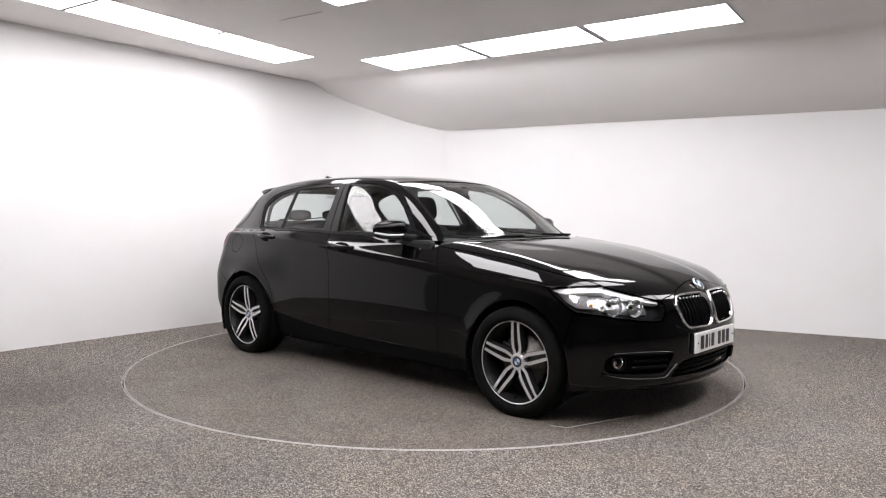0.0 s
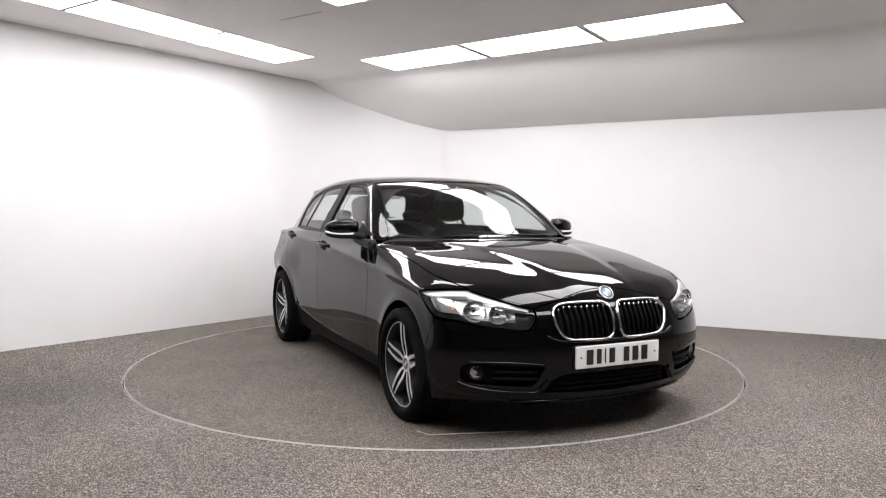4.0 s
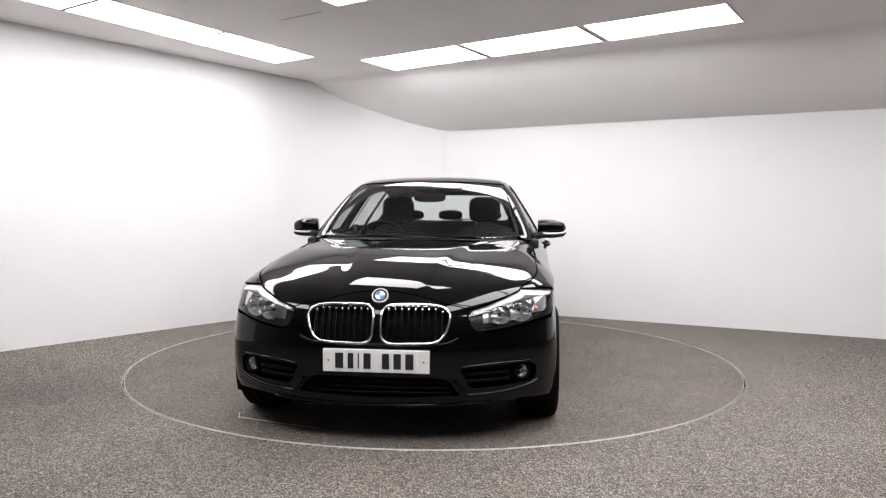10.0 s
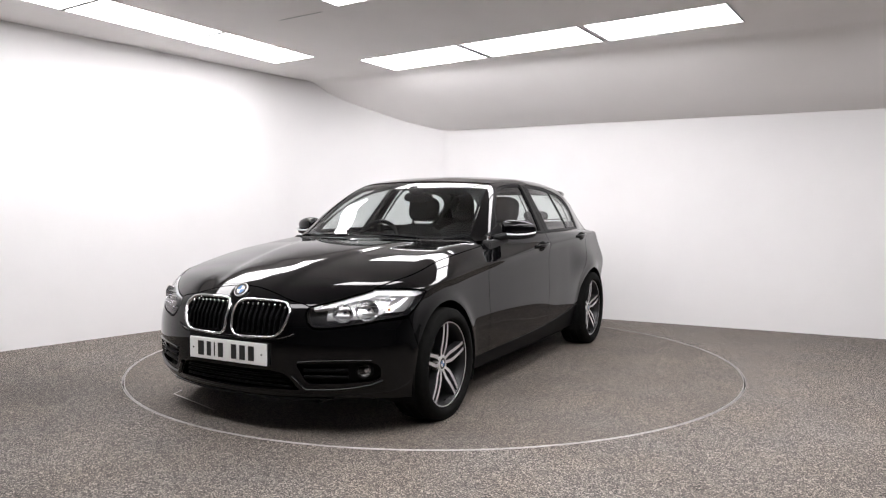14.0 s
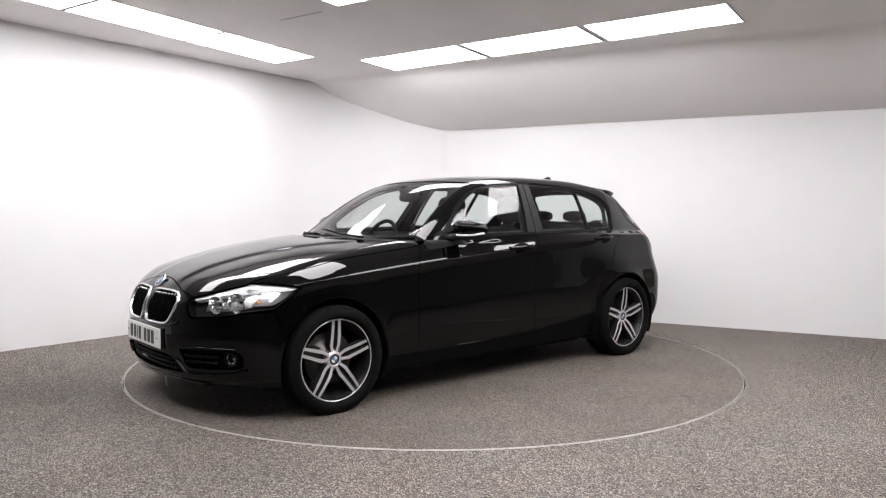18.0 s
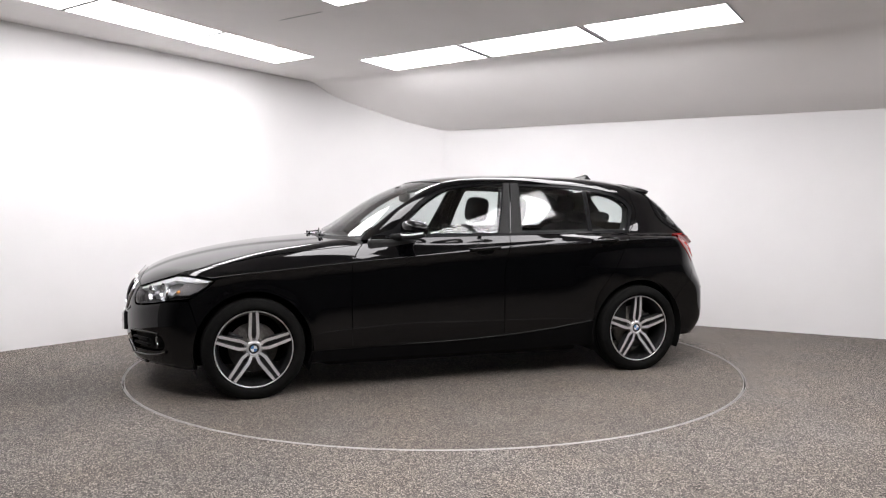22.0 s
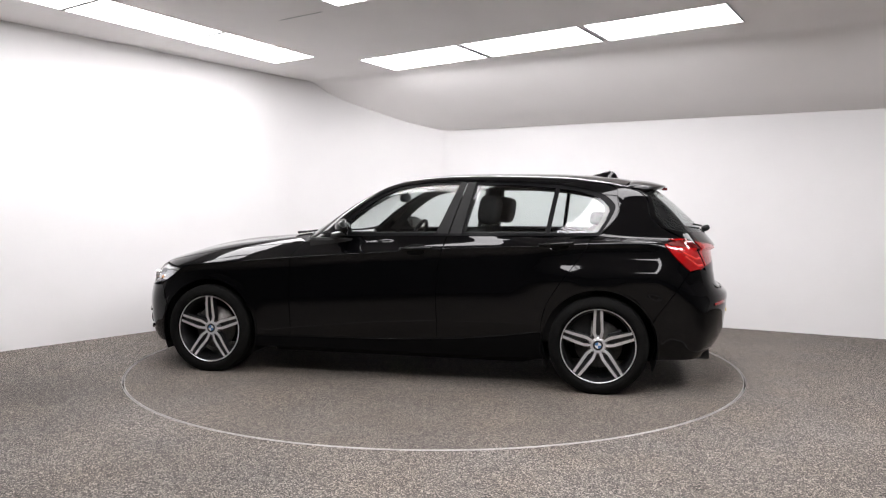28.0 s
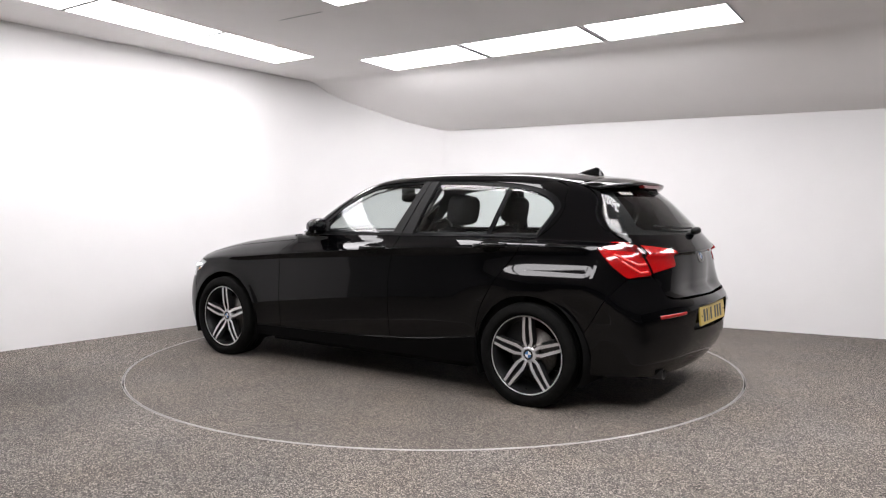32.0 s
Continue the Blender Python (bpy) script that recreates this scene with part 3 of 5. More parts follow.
def skin(name, view, loops, mat, parent, side=1, step=0.030, lip=0.014, sink=0.0, proud=0.0, label="", rows=None):
    """A panel of the body's surface within 2D outlines (the first the rim, the others holes), with edges turned in."""
    lo, hi = loops[0].min(0), loops[0].max(0)
    gx, gy = np.meshgrid(np.arange(lo[0] + step / 2, hi[0], step), np.arange(lo[1] + step / 2, hi[1], step))
    g = np.stack([gx.ravel() + (np.arange(gx.size) // gx.shape[1] % 2) * step * 0.5, gy.ravel()], 1)
    ok = inside(g, loops[0])
    for h in loops[1:]:
        ok &= ~inside(g, h)
    g = g[ok]
    rim = np.concatenate(loops)
    if rows is not None:
        near = np.min(((g[:, None, :] - rows[None]) ** 2).sum(2), 1) < (step * 0.45) ** 2
        ok = inside(rows, loops[0])
        for h in loops[1:]:
            ok &= ~inside(rows, h)
        r = rows[ok]
        r = r[np.min(((r[:, None, :] - rim[None]) ** 2).sum(2), 1) > 0.004 ** 2]
        g = np.concatenate([g[~near], r])
        rim_gap = 0.004
    else:
        rim_gap = step * 0.5
    if len(g):
        far = np.min(((g[:, None, :] - rim[None]) ** 2).sum(2), 1) > rim_gap ** 2
        g = g[far]
    verts = np.concatenate([rim, g]) if len(g) else rim
    edges, k = [], 0
    for h in loops:
        edges += [(k + i, k + (i + 1) % len(h)) for i in range(len(h))]
        k += len(h)
    v2, _, f2, _, _, _ = delaunay_2d_cdt([Vector(v) for v in verts], edges, [], 0, 1e-6)
    v2 = np.array([tuple(v) for v in v2])
    f2 = np.array([tuple(f) for f in f2])
    c = v2[f2].mean(1)
    ok = inside(c, loops[0])
    for h in loops[1:]:
        ok &= ~inside(c, h)
    f2 = f2[ok]
    p, n = put(view, v2, side, sink)
    p = p + n * proud
    tri = p[f2]
    face = np.cross(tri[:, 1] - tri[:, 0], tri[:, 2] - tri[:, 0])
    flip = (face * n[f2].mean(1)).sum(1) < 0
    f2[flip] = f2[flip][:, ::-1]
    P, N, F = [tuple(a) for a in p], [tuple(a) for a in n], [tuple(int(i) for i in f) for f in f2]
    if lip:
        seen = {}
        for f in F:
            for i in range(3):
                seen[(f[i], f[(i + 1) % 3])] = True
        for (a, b) in [e for e in seen if (e[1], e[0]) not in seen]:
            na, nb = n[a], n[b]
            out = np.cross(p[b] - p[a], na)
            out = out / (np.linalg.norm(out) + 1e-9)
            k = len(P)
            P += [tuple(p[a]), tuple(p[b]), tuple(p[b] - nb * lip), tuple(p[a] - na * lip)]
            N += [tuple(out)] * 4
            F.append((k + 1, k, k + 3, k + 2))
    me = bpy.data.meshes.new(name)
    me.from_pydata(P, [], F)
    me.materials.append(mat)
    me.polygons.foreach_set("use_smooth", [True] * len(me.polygons))
    me.normals_split_custom_set_from_vertices(N)
    ob = new(name, me)
    ob.parent = parent
    if label:
        ob["label"] = label
    return ob


car = new("hatchback_car")
tagged(car, "glossy black five-door hatchback with silver double-spoke alloy wheels", "car")
BOTH = (1, -1)

# shared lines, left half, in metres from the middle of the wheelbase
edge_x = np.linspace(1.78, 0.655, 36)
edge_turn = np.radians(curve((0.655, 51.0), (1.25, 45.0), (1.61, 39.0), (1.78, 41.0))(edge_x))
edge_way = np.stack([0 * edge_x, np.cos(edge_turn), np.sin(edge_turn)], 1)
edge_from = np.stack([edge_x, 0.45 + 0 * edge_x, 0.55 + 0 * edge_x], 1)
hood_edge = meet(edge_from + edge_way, -edge_way, 0.95)[0]
hood_side = [(a, c) for a, b, c in hood_edge]
door_front = [hood_side[-1], (0.700, 0.872), (0.735, 0.800), (0.742, 0.60), (0.735, 0.29)]
door_mid = [(-0.362, 0.982), (-0.352, 0.939), (-0.307, 0.750), (-0.301, 0.56), (-0.306, 0.29)]
door_back = [(-1.300, 0.988), (-1.262, 0.910), (-1.190, 0.804), (-1.100, 0.680), (-1.022, 0.555), (-0.990, 0.44), (-0.985, 0.372)]
bumper_cut_f = [(1.667, 0.440), (1.69, 0.52), (1.72, 0.610)]
bumper_cut_r = [(-1.667, 0.440), (-1.78, 0.610), (-1.895, 0.768)]
sill_top = [(0.995, 0.267), (0.735, 0.270), (0.35, 0.275), (0.0, 0.282), (-0.306, 0.297), (-0.62, 0.323), (-0.985, 0.372)]
belt = [(0.655, hood_side[-1][1] + 0.004), (0.3, 0.966), (-0.362, 0.978), (-1.0, 0.986), (-1.30, 0.988)]
screen_base = [(0.815, 0.0), (0.795, 0.25), (0.735, 0.47), (0.625, 0.655)]
screen_side = [(0.625, 0.655), (0.40, 0.605), (0.20, 0.560), (0.035, 0.530)]
screen_top = [(0.035, 0.530), (0.085, 0.30), (0.10, 0.0)]
roof_front = [(0.095, 0.0), (0.08, 0.30), (0.030, 0.530)]
roof_side = [(0.030, 0.530), (-0.3, 0.556), (-0.9, 0.545), (-1.3, 0.508), (-1.50, 0.478)]
roof_back = [(-1.50, 0.478), (-1.535, 0.3), (-1.545, 0.0)]
hatch_side = [(0.490, 1.320), (0.535, 1.235), (0.585, 1.145), (0.618, 1.065), (0.632, 0.985)]
lamp_top_f = [(0.435, 0.630), (0.450, 0.648), (0.523, 0.680), (0.640, 0.722), (0.735, 0.752)]


def ribbon(bm, view, line, side, wide, proud, back, closed=True):
    """A raised moulding along a line on the body."""
    line = np.array(line)
    p, n = put(view, line, side)
    t = np.roll(p, -1, 0) - np.roll(p, 1, 0)
    if not closed:
        t[0], t[-1] = p[1] - p[0], p[-1] - p[-2]
    w = np.cross(n, t)
    w /= np.linalg.norm(w, axis=1)[:, None] + 1e-9
    prof = [(-wide, -back), (-wide, proud * 0.5), (-wide * 0.5, proud), (wide * 0.5, proud), (wide, proud * 0.5), (wide, -back)]
    rows = [[bm.verts.new(p[i] + w[i] * a + n[i] * b) for a, b in prof] for i in range(len(p))]
    pairs = list(zip(rows, rows[1:])) + ([(rows[-1], rows[0])] if closed else [])
    for a, b in pairs:
        for k in range(len(prof) - 1):
            bm.faces.new((a[k], a[k + 1], b[k + 1], b[k]))
    bmesh.ops.recalc_face_normals(bm, faces=bm.faces[:])


def on_side(view, q):
    """(x, z) of lines given from another view."""
    return [(a, c) for a, b, c in put(view, q)[0]]


def on_top(q):
    """(x, y) of lines given on the side."""
    return [(a, b) for a, b, c in put("side", q)[0]]


pillar_line = on_side("top", spline(screen_side))
rail_line = on_side("top", spline(roof_side))
hatch_line = on_side("rear", spline(hatch_side))

glass_front = outline(spline([(0.43, 0.988), (0.33, 1.085), (0.21, 1.187), (0.055, 1.272), (-0.09, 1.303), (-0.22, 1.315), (-0.398, 1.320)]), spline([(-0.398, 1.320), (-0.338, 1.15), (-0.280, 0.992)]), spline([(-0.280, 0.992), (0.43, 0.988)]), gap=0.0)
glass_rear = outline(spline([(-0.524, 1.318), (-0.80, 1.312), (-1.045, 1.294)]), spline([(-1.045, 1.294), (-0.997, 0.999)]), spline([(-0.997, 0.999), (-0.462, 0.994)]), spline([(-0.462, 0.994), (-0.488, 1.15), (-0.524, 1.318)]), gap=0.0)
glass_quarter = outline(spline([(-1.074, 1.290), (-1.20, 1.270), (-1.310, 1.238), (-1.375, 1.196), (-1.398, 1.155), (-1.372, 1.080), (-1.322, 1.002)]), spline([(-1.322, 1.002), (-1.028, 1.000)]), spline([(-1.028, 1.000), (-1.074, 1.290)]), gap=0.0)
opening_front = outline(spline([(0.50, 0.972), (0.36, 1.098), (0.23, 1.207), (0.06, 1.294), (-0.10, 1.325), (-0.24, 1.336), (-0.414, 1.340)]), spline([(-0.414, 1.340), (-0.352, 1.15), (-0.294, 0.978)]), spline([(-0.294, 0.978), (0.50, 0.972)]), gap=0.0)
opening_rear = outline(spline([(-0.506, 1.340), (-0.80, 1.335), (-1.05, 1.319), (-1.22, 1.294), (-1.345, 1.258), (-1.415, 1.208), (-1.435, 1.160), (-1.395, 1.075), (-1.340, 0.986)]), spline([(-1.340, 0.986), (-0.446, 0.980)]), spline([(-0.446, 0.980), (-0.472, 1.15), (-0.506, 1.340)]), gap=0.0)

arch_f = [q for q in arc(WHEEL_X, HUB_Z, ARCH_R, 183.5, 22.5)]
arch_r = [q for q in arc(-WHEEL_X, HUB_Z, ARCH_R, -3.5, 157.5)]

wing = outline(hood_side, spline(door_front), [(0.735, 0.270), (0.995, 0.267)], arch_f, spline(bumper_cut_f), spline([(1.72, 0.610), (1.655, 0.650), (1.600, 0.690), (1.560, 0.726)]), spline([(1.560, 0.726), (1.62, 0.740), (1.70, 0.748), hood_side[0]]))
front_door = outline(spline(belt[:3]), spline(door_mid), spline(sill_top[4:0:-1]), spline(door_front[::-1]))
rear_door = outline(spline(belt[2:]), spline(door_back), spline(sill_top[:3:-1]), spline(door_mid[::-1]))
quarter = outline(spline([(-1.300, 0.988), (-1.345, 0.990), (-1.42, 1.065), (-1.458, 1.150), (-1.448, 1.215), (-1.44, 1.290), rail_line[-8]]), rail_line[-8:], [rail_line[-1]] + hatch_line, spline([hatch_line[-1], (-1.88, 0.972), (-1.735, 0.938)]), spline([(-1.735, 0.938), (-1.80, 0.86), (-1.895, 0.768)]), spline(bumper_cut_r[::-1]), arch_r[::-1], [(-0.990, 0.372), (-0.985, 0.372)], spline(door_back[::-1]))
side_outer = outline(pillar_line, rail_line[:-8], spline([rail_line[-9], (-1.44, 1.290), (-1.448, 1.215), (-1.458, 1.150), (-1.42, 1.065), (-1.345, 0.990)]), spline([(-1.345, 0.985), (-1.0, 0.982), (-0.362, 0.973), (0.3, 0.962), (0.655, 0.948)]), gap=0.001)
sill = outline(spline(sill_top), [(-0.985, 0.372), (-1.00, 0.30), (-1.02, 0.19), (1.02, 0.19), (0.995, 0.267)])

row_x = np.arange(-2.05, 1.9, 0.018)
CREASE = np.concatenate([np.stack([row_x, shoulder(row_x) + d], 1) for k, d in enumerate((-0.045, -0.03, -0.018, -0.009, -0.003, 0.003, 0.009, 0.017, 0.027, 0.040, 0.055, 0.072, 0.09))])
row_x = np.arange(0.7, 2.0, 0.022)
RIDGE = np.concatenate([np.stack([row_x + 0.011 * (k % 2), s * (ridge_y(row_x) + d)], 1) for s in BOTH for k, d in enumerate((-0.06, -0.045, -0.03, -0.016, -0.005, 0.005, 0.016, 0.03, 0.045, 0.06))])

for s in BOTH:
    skin("front_wing", "side", [wing], PAINT, car, s, rows=CREASE)
    skin("front_door", "side", [front_door], PAINT, car, s, rows=CREASE)
    skin("rear_door", "side", [rear_door], PAINT, car, s, rows=CREASE)
    skin("rear_wing", "side", [quarter], PAINT, car, s, rows=CREASE, step=0.016)
    skin("sill", "side", [sill], GRILLE, car, s)
    skin("side_frame", "side", [side_outer, opening_front, opening_rear], PAINT, car, s, lip=0.03, step=0.012)
    skin("door_window_frame", "side", [opening_front, glass_front], SATIN, car, s, sink=0.006, step=0.02, label="satin black window surround")
    skin("door_window_frame", "side", [opening_rear, glass_rear, glass_quarter], SATIN, car, s, sink=0.006, step=0.02, label="satin black window surround")
    skin("door_window", "side", [glass_front], GLASS, car, s, sink=0.010, lip=0, label="clear tinted door glass")
    skin("door_window", "side", [glass_rear], GLASS, car, s, sink=0.010, lip=0, label="clear tinted door glass")
    skin("quarter_window", "side", [glass_quarter], GLASS, car, s, sink=0.010, lip=0, label="small fixed quarter glass")
    bm = bmesh.new()
    ribbon(bm, "side", spline([(0.42, 0.277), (0.0, 0.285), (-0.306, 0.300), (-0.62, 0.326), (-0.975, 0.374)], 10), s, 0.0022, 0.004, 0.004, False)
    part("sill_crease", bm, PAINT, car)
    # pillar cover between the doors and the belt strip
    for lead, trail in (((-0.404, -0.342, -0.283), (-0.452, -0.406, -0.364)), ((-0.456, -0.410, -0.368), (-0.518, -0.482, -0.456))):
        cover = outline([(lead[0], 1.335), (trail[0], 1.336)], spline([(trail[0], 1.336), (trail[1], 1.15), (trail[2], 0.985)]), [(trail[2], 0.985), (lead[2], 0.984)], spline([(lead[2], 0.984), (lead[1], 1.15), (lead[0], 1.335)]))
        skin("pillar_cover", "side", [cover], TRIM, car, s, proud=0.003, step=0.02, label="matt black pillar cover")
    strip = outline(spline([(0.50, 0.974), (0.0, 0.984), (-0.7, 0.993), (-1.33, 0.997)]), spline([(-1.33, 0.997), (-1.335, 0.982)]), spline([(-1.335, 0.982), (-0.7, 0.978), (0.0, 0.969), (0.50, 0.960)]), gap=0.0)
    skin("belt_strip", "side", [strip], SATIN, car, s, proud=0.004, lip=0.01, step=0.012)

top_hood_side = [(a, b) for a, b, c in hood_edge]
nose_edge = put("front", spline([(0.0, 0.748), (0.10, 0.742), (0.20, 0.724), (0.32, 0.692), (0.40, 0.677), (0.438, 0.664)]))[0]
lamp_edge = put("front", spline([(0.438, 0.664), (0.523, 0.686), (0.625, 0.722), (0.68, 0.744)], 12))[0]
hood_half = [(a, b) for a, b, c in nose_edge] + [(a, b) for a, b, c in lamp_edge[1:]] + top_hood_side + spline([top_hood_side[-1], (0.79, 0.62), (0.855, 0.40), (0.885, 0.0)])[1:]


def both_halves(line):
    return [(a, b) for a, b in line] + [(a, -b) for a, b in line[::-1]]


bonnet = outline(both_halves(hood_half))
skin("bonnet", "top", [bonnet], PAINT, car, rows=RIDGE, label="black bonnet with pressed creases")
screen = outline(both_halves(spline(screen_base) + spline(screen_side)[1:] + spline(screen_top)[1:]))
skin("windscreen", "top", [screen], SCREENGLASS, car, sink=0.004, lip=0, step=0.018)
band = outline(both_halves(spline([(0.79, 0.0), (0.77, 0.25), (0.71, 0.46), (0.59, 0.635)]) + spline([(0.59, 0.635), (0.40, 0.585), (0.20, 0.540), (0.045, 0.508)])[1:] + spline([(0.045, 0.508), (0.078, 0.30), (0.088, 0.0)])[1:]), gap=0.0)
skin("screen_band", "top", [screen, band], SATIN, car, sink=0.008, step=0.02, lip=0, label="black printed border of the windscreen")
cowl = outline(both_halves(spline([(0.885, 0.0), (0.855, 0.40), (0.79, 0.62), (0.66, 0.735)]) + spline([(0.63, 0.70), (0.735, 0.47), (0.795, 0.25), (0.815, 0.0)])))
skin("cowl", "top", [cowl], TRIM, car, sink=0.012, step=0.02, label="matt black scuttle panel")
roof = outline(both_halves(spline(roof_front) + spline(roof_side)[1:] + spline(roof_back)[1:]))
skin("roof", "top", [roof], PAINT, car, step=0.022)

# front bumper with kidney, lower and fog openings
kidney_pts = [(0.019, 0.600), (0.022, 0.650), (0.038, 0.675), (0.072, 0.685), (0.17, 0.687), (0.265, 0.684), (0.318, 0.673), (0.347, 0.644), (0.348, 0.612), (0.333, 0.565), (0.308, 0.530), (0.268, 0.513), (0.17, 0.509), (0.075, 0.508), (0.038, 0.520), (0.022, 0.550)]


def ring(pts, n=8):
    """A smooth closed line through points."""
    p = list(pts)
    line = spline([p[-2], p[-1]] + p + [p[0], p[1]], n)
    return line[2 * n:-2 * n]


def round_front(pts):
    return to_round("round_front", "front", pts)


lower_mouth = [(0.0, 0.345), (0.26, 0.345), (0.345, 0.325), (0.405, 0.250), (0.0, 0.236)]
fog_pts = [(0.406, 0.372), (0.420, 0.386), (0.55, 0.392), (0.70, 0.396), (0.752, 0.386), (0.768, 0.352), (0.752, 0.306), (0.66, 0.290), (0.52, 0.284), (0.462, 0.286), (0.436, 0.310)]
lamp_high = round_of("round_front", list(lamp_edge) + [hood_edge[0]])
nose_high = round_of("round_front", nose_edge)
lamp_loop = outline([(u, v - 0.004) for u, v in lamp_high] + to_round("round_front", "side", spline([(1.740, 0.746), (1.70, 0.743), (1.62, 0.735), (1.567, 0.723)]) + spline([(1.604, 0.692), (1.660, 0.654), (1.722, 0.616)])) + to_round("round_front", "front", spline([(0.755, 0.600), (0.680, 0.582), (0.510, 0.562), (0.462, 0.580), (0.438, 0.622), (0.438, 0.655)])))
b_top = nose_high + round_front(spline([(0.432, 0.655), (0.432, 0.620), (0.456, 0.575), (0.508, 0.556), (0.680, 0.576), (0.755, 0.594)]))
b_side = to_round("round_front", "side", [(1.722, 0.602)] + spline(bumper_cut_f[::-1])[1:] + arc(WHEEL_X, HUB_Z, ARCH_R, 22, -18, 14))
b_low = round_front(spline([(0.70, 0.205), (0.4, 0.200), (0.0, 0.200)]))
bumper_f = outline(mirrored(b_top + b_side + b_low))
kidneys = [outline(round_front([(s * a, b) for a, b in ring(kidney_pts)]), gap=0.0, step=0.010) for s in BOTH]
mouth = outline(mirrored(round_front(spline(lower_mouth[:2]) + spline(lower_mouth[1:4])[1:] + spline(lower_mouth[3:])[1:])), gap=0.0)
fogs = [outline(round_front([(s * a, b) for a, b in ring(fog_pts, 5)]), gap=0.0, step=0.012) for s in BOTH]
skin("front_bumper", "round_front", [bumper_f, *kidneys, mouth, *fogs], PAINT, car, lip=0.03, step=0.024)


for k, s in enumerate(BOTH):
    skin("kidney_grille", "round_front", [kidneys[k]], UNDER, car, sink=0.05, lip=0)
    bm = bmesh.new()
    ribbon(bm, "front", ring(kidney_pts, 6), s, 0.0066, 0.010, 0.02)
    part("chrome_surround", bm, CHROME, car, "chrome kidney grille surround")
    for i in range(9):
        y = 0.052 + i * 0.0325
        top_z, low_z = 0.671, 0.522
        if i == 8:
            top_z, low_z = 0.660, 0.548
        p, n = put("front", [(y, top_z), (y, 0.60), (y, low_z)], s)
        bm = bmesh.new()
        for a, b in zip(p, p[1:]):
            a, b = Vector(a) - Vector((0.006, 0, 0)), Vector(b) - Vector((0.006, 0, 0))
            f = [bm.verts.new(v) for v in (a + Vector((0, -0.006, 0)), a + Vector((0.006, 0, 0)), a + Vector((0, 0.006, 0)), a + Vector((-0.03, 0, 0)))]
            g = [bm.verts.new(v) for v in (b + Vector((0, -0.006, 0)), b + Vector((0.006, 0, 0)), b + Vector((0, 0.006, 0)), b + Vector((-0.03, 0, 0)))]
            for j in range(4):
                bm.faces.new((f[j], f[(j + 1) % 4], g[(j + 1) % 4], g[j]))
        bmesh.ops.recalc_face_normals(bm, faces=bm.faces[:])
        slat = part("grille_slat", bm, GRILLE, car, smooth=False)
        bm = bmesh.new()
        blob(bm, Vector(p[0]) + Vector((-0.002, 0, -0.010)), (0.006, 0.005, 0.013), 2.0, 6, 8)
        part("slat_tip", bm, CHROME, slat, "small bright slat tip")
    skin("fog_recess", "round_front", [fogs[k]], GRILLE, car, sink=0.035, lip=0, label="black recess of the fog lamp")
    for z in (0.352, 0.318):
        bm = bmesh.new()
        p, n = put("front", spline([(0.43, z), (0.52, z + 0.002), (0.630, z + 0.003)], 5), s, 0.014)
        tube(bm, [tuple(v) for v in p], 0.009, 6)
        part("recess_bar", bm, GRILLE, car)
    # fog lamp
    p, n = put("front", [(0.694, 0.350)], s, 0.02)
    m = Matrix.Translation(p[0]) @ Vector((0.93, 0.37 * s, 0)).to_track_quat("Y", "Z").to_matrix().to_4x4()
    bm = bmesh.new()
    lathe(bm, [(0.043, -0.03), (0.043, 0.008), (0.038, 0.011), (0.034, 0.004)], 28, "y", m=m)
    fog = part("fog_lamp", bm, GRILLE, car, "round front fog lamp")
    bm = bmesh.new()
    lathe(bm, [(0.033, -0.002), (0.028, -0.013), (0.020, -0.017), (0.012, -0.015), (0.0005, -0.012)], 16, "y", m=m)
    part("reflector", bm, REFLECTOR, fog, smooth=False)
    bm = bmesh.new()
    lathe(bm, [(0.035, 0.006), (0.022, 0.012), (0.0005, 0.014)], 28, "y", m=m)
    part("lens", bm, LENS, fog)
    # bright edge under the fog recess
    bm = bmesh.new()
    ribbon(bm, "front", spline([(0.372, 0.322), (0.400, 0.292), (0.428, 0.258), (0.455, 0.252), (0.60, 0.258), (0.715, 0.276), (0.772, 0.298)], 6), s, 0.009, 0.012, 0.012, False)
    part("splitter_edge", bm, PAINT, car)
    bm = bmesh.new()
    ribbon(bm, "front", spline([(0.412, 0.392), (0.50, 0.400), (0.62, 0.404), (0.735, 0.402)], 6), s, 0.006, 0.007, 0.01, False)
    part("recess_brow", bm, PAINT, car)
bm = bmesh.new()
ribbon(bm, "front", spline([(-0.392, 0.530), (-0.335, 0.508), (-0.26, 0.503), (0.0, 0.501), (0.26, 0.503), (0.335, 0.508), (0.392, 0.530)], 8), 1, 0.007, 0.005, 0.01, False)
part("bumper_crease", bm, PAINT, car)
skin("lower_grille", "round_front", [mouth], UNDER, car, sink=0.05, lip=0, label="black lower air intake")
for z in (0.262, 0.288, 0.314):
    bm = bmesh.new()
    p, n = put("front", spline([(-0.36 + (z - 0.25) * 0.3, z), (0.0, z), (0.36 - (z - 0.25) * 0.3, z)], 10), 1, 0.018)
    tube(bm, [tuple(v) for v in p], 0.006, 6)
    part("grille_bar", bm, GRILLE, car)
bm = bmesh.new()
p, n = put("front", spline([(-0.55, 0.205), (0.0, 0.195), (0.55, 0.205)], 14))
tube(bm, [tuple(v) for v in p], 0.008, 8)
part("front_lip", bm, PAINT, car)


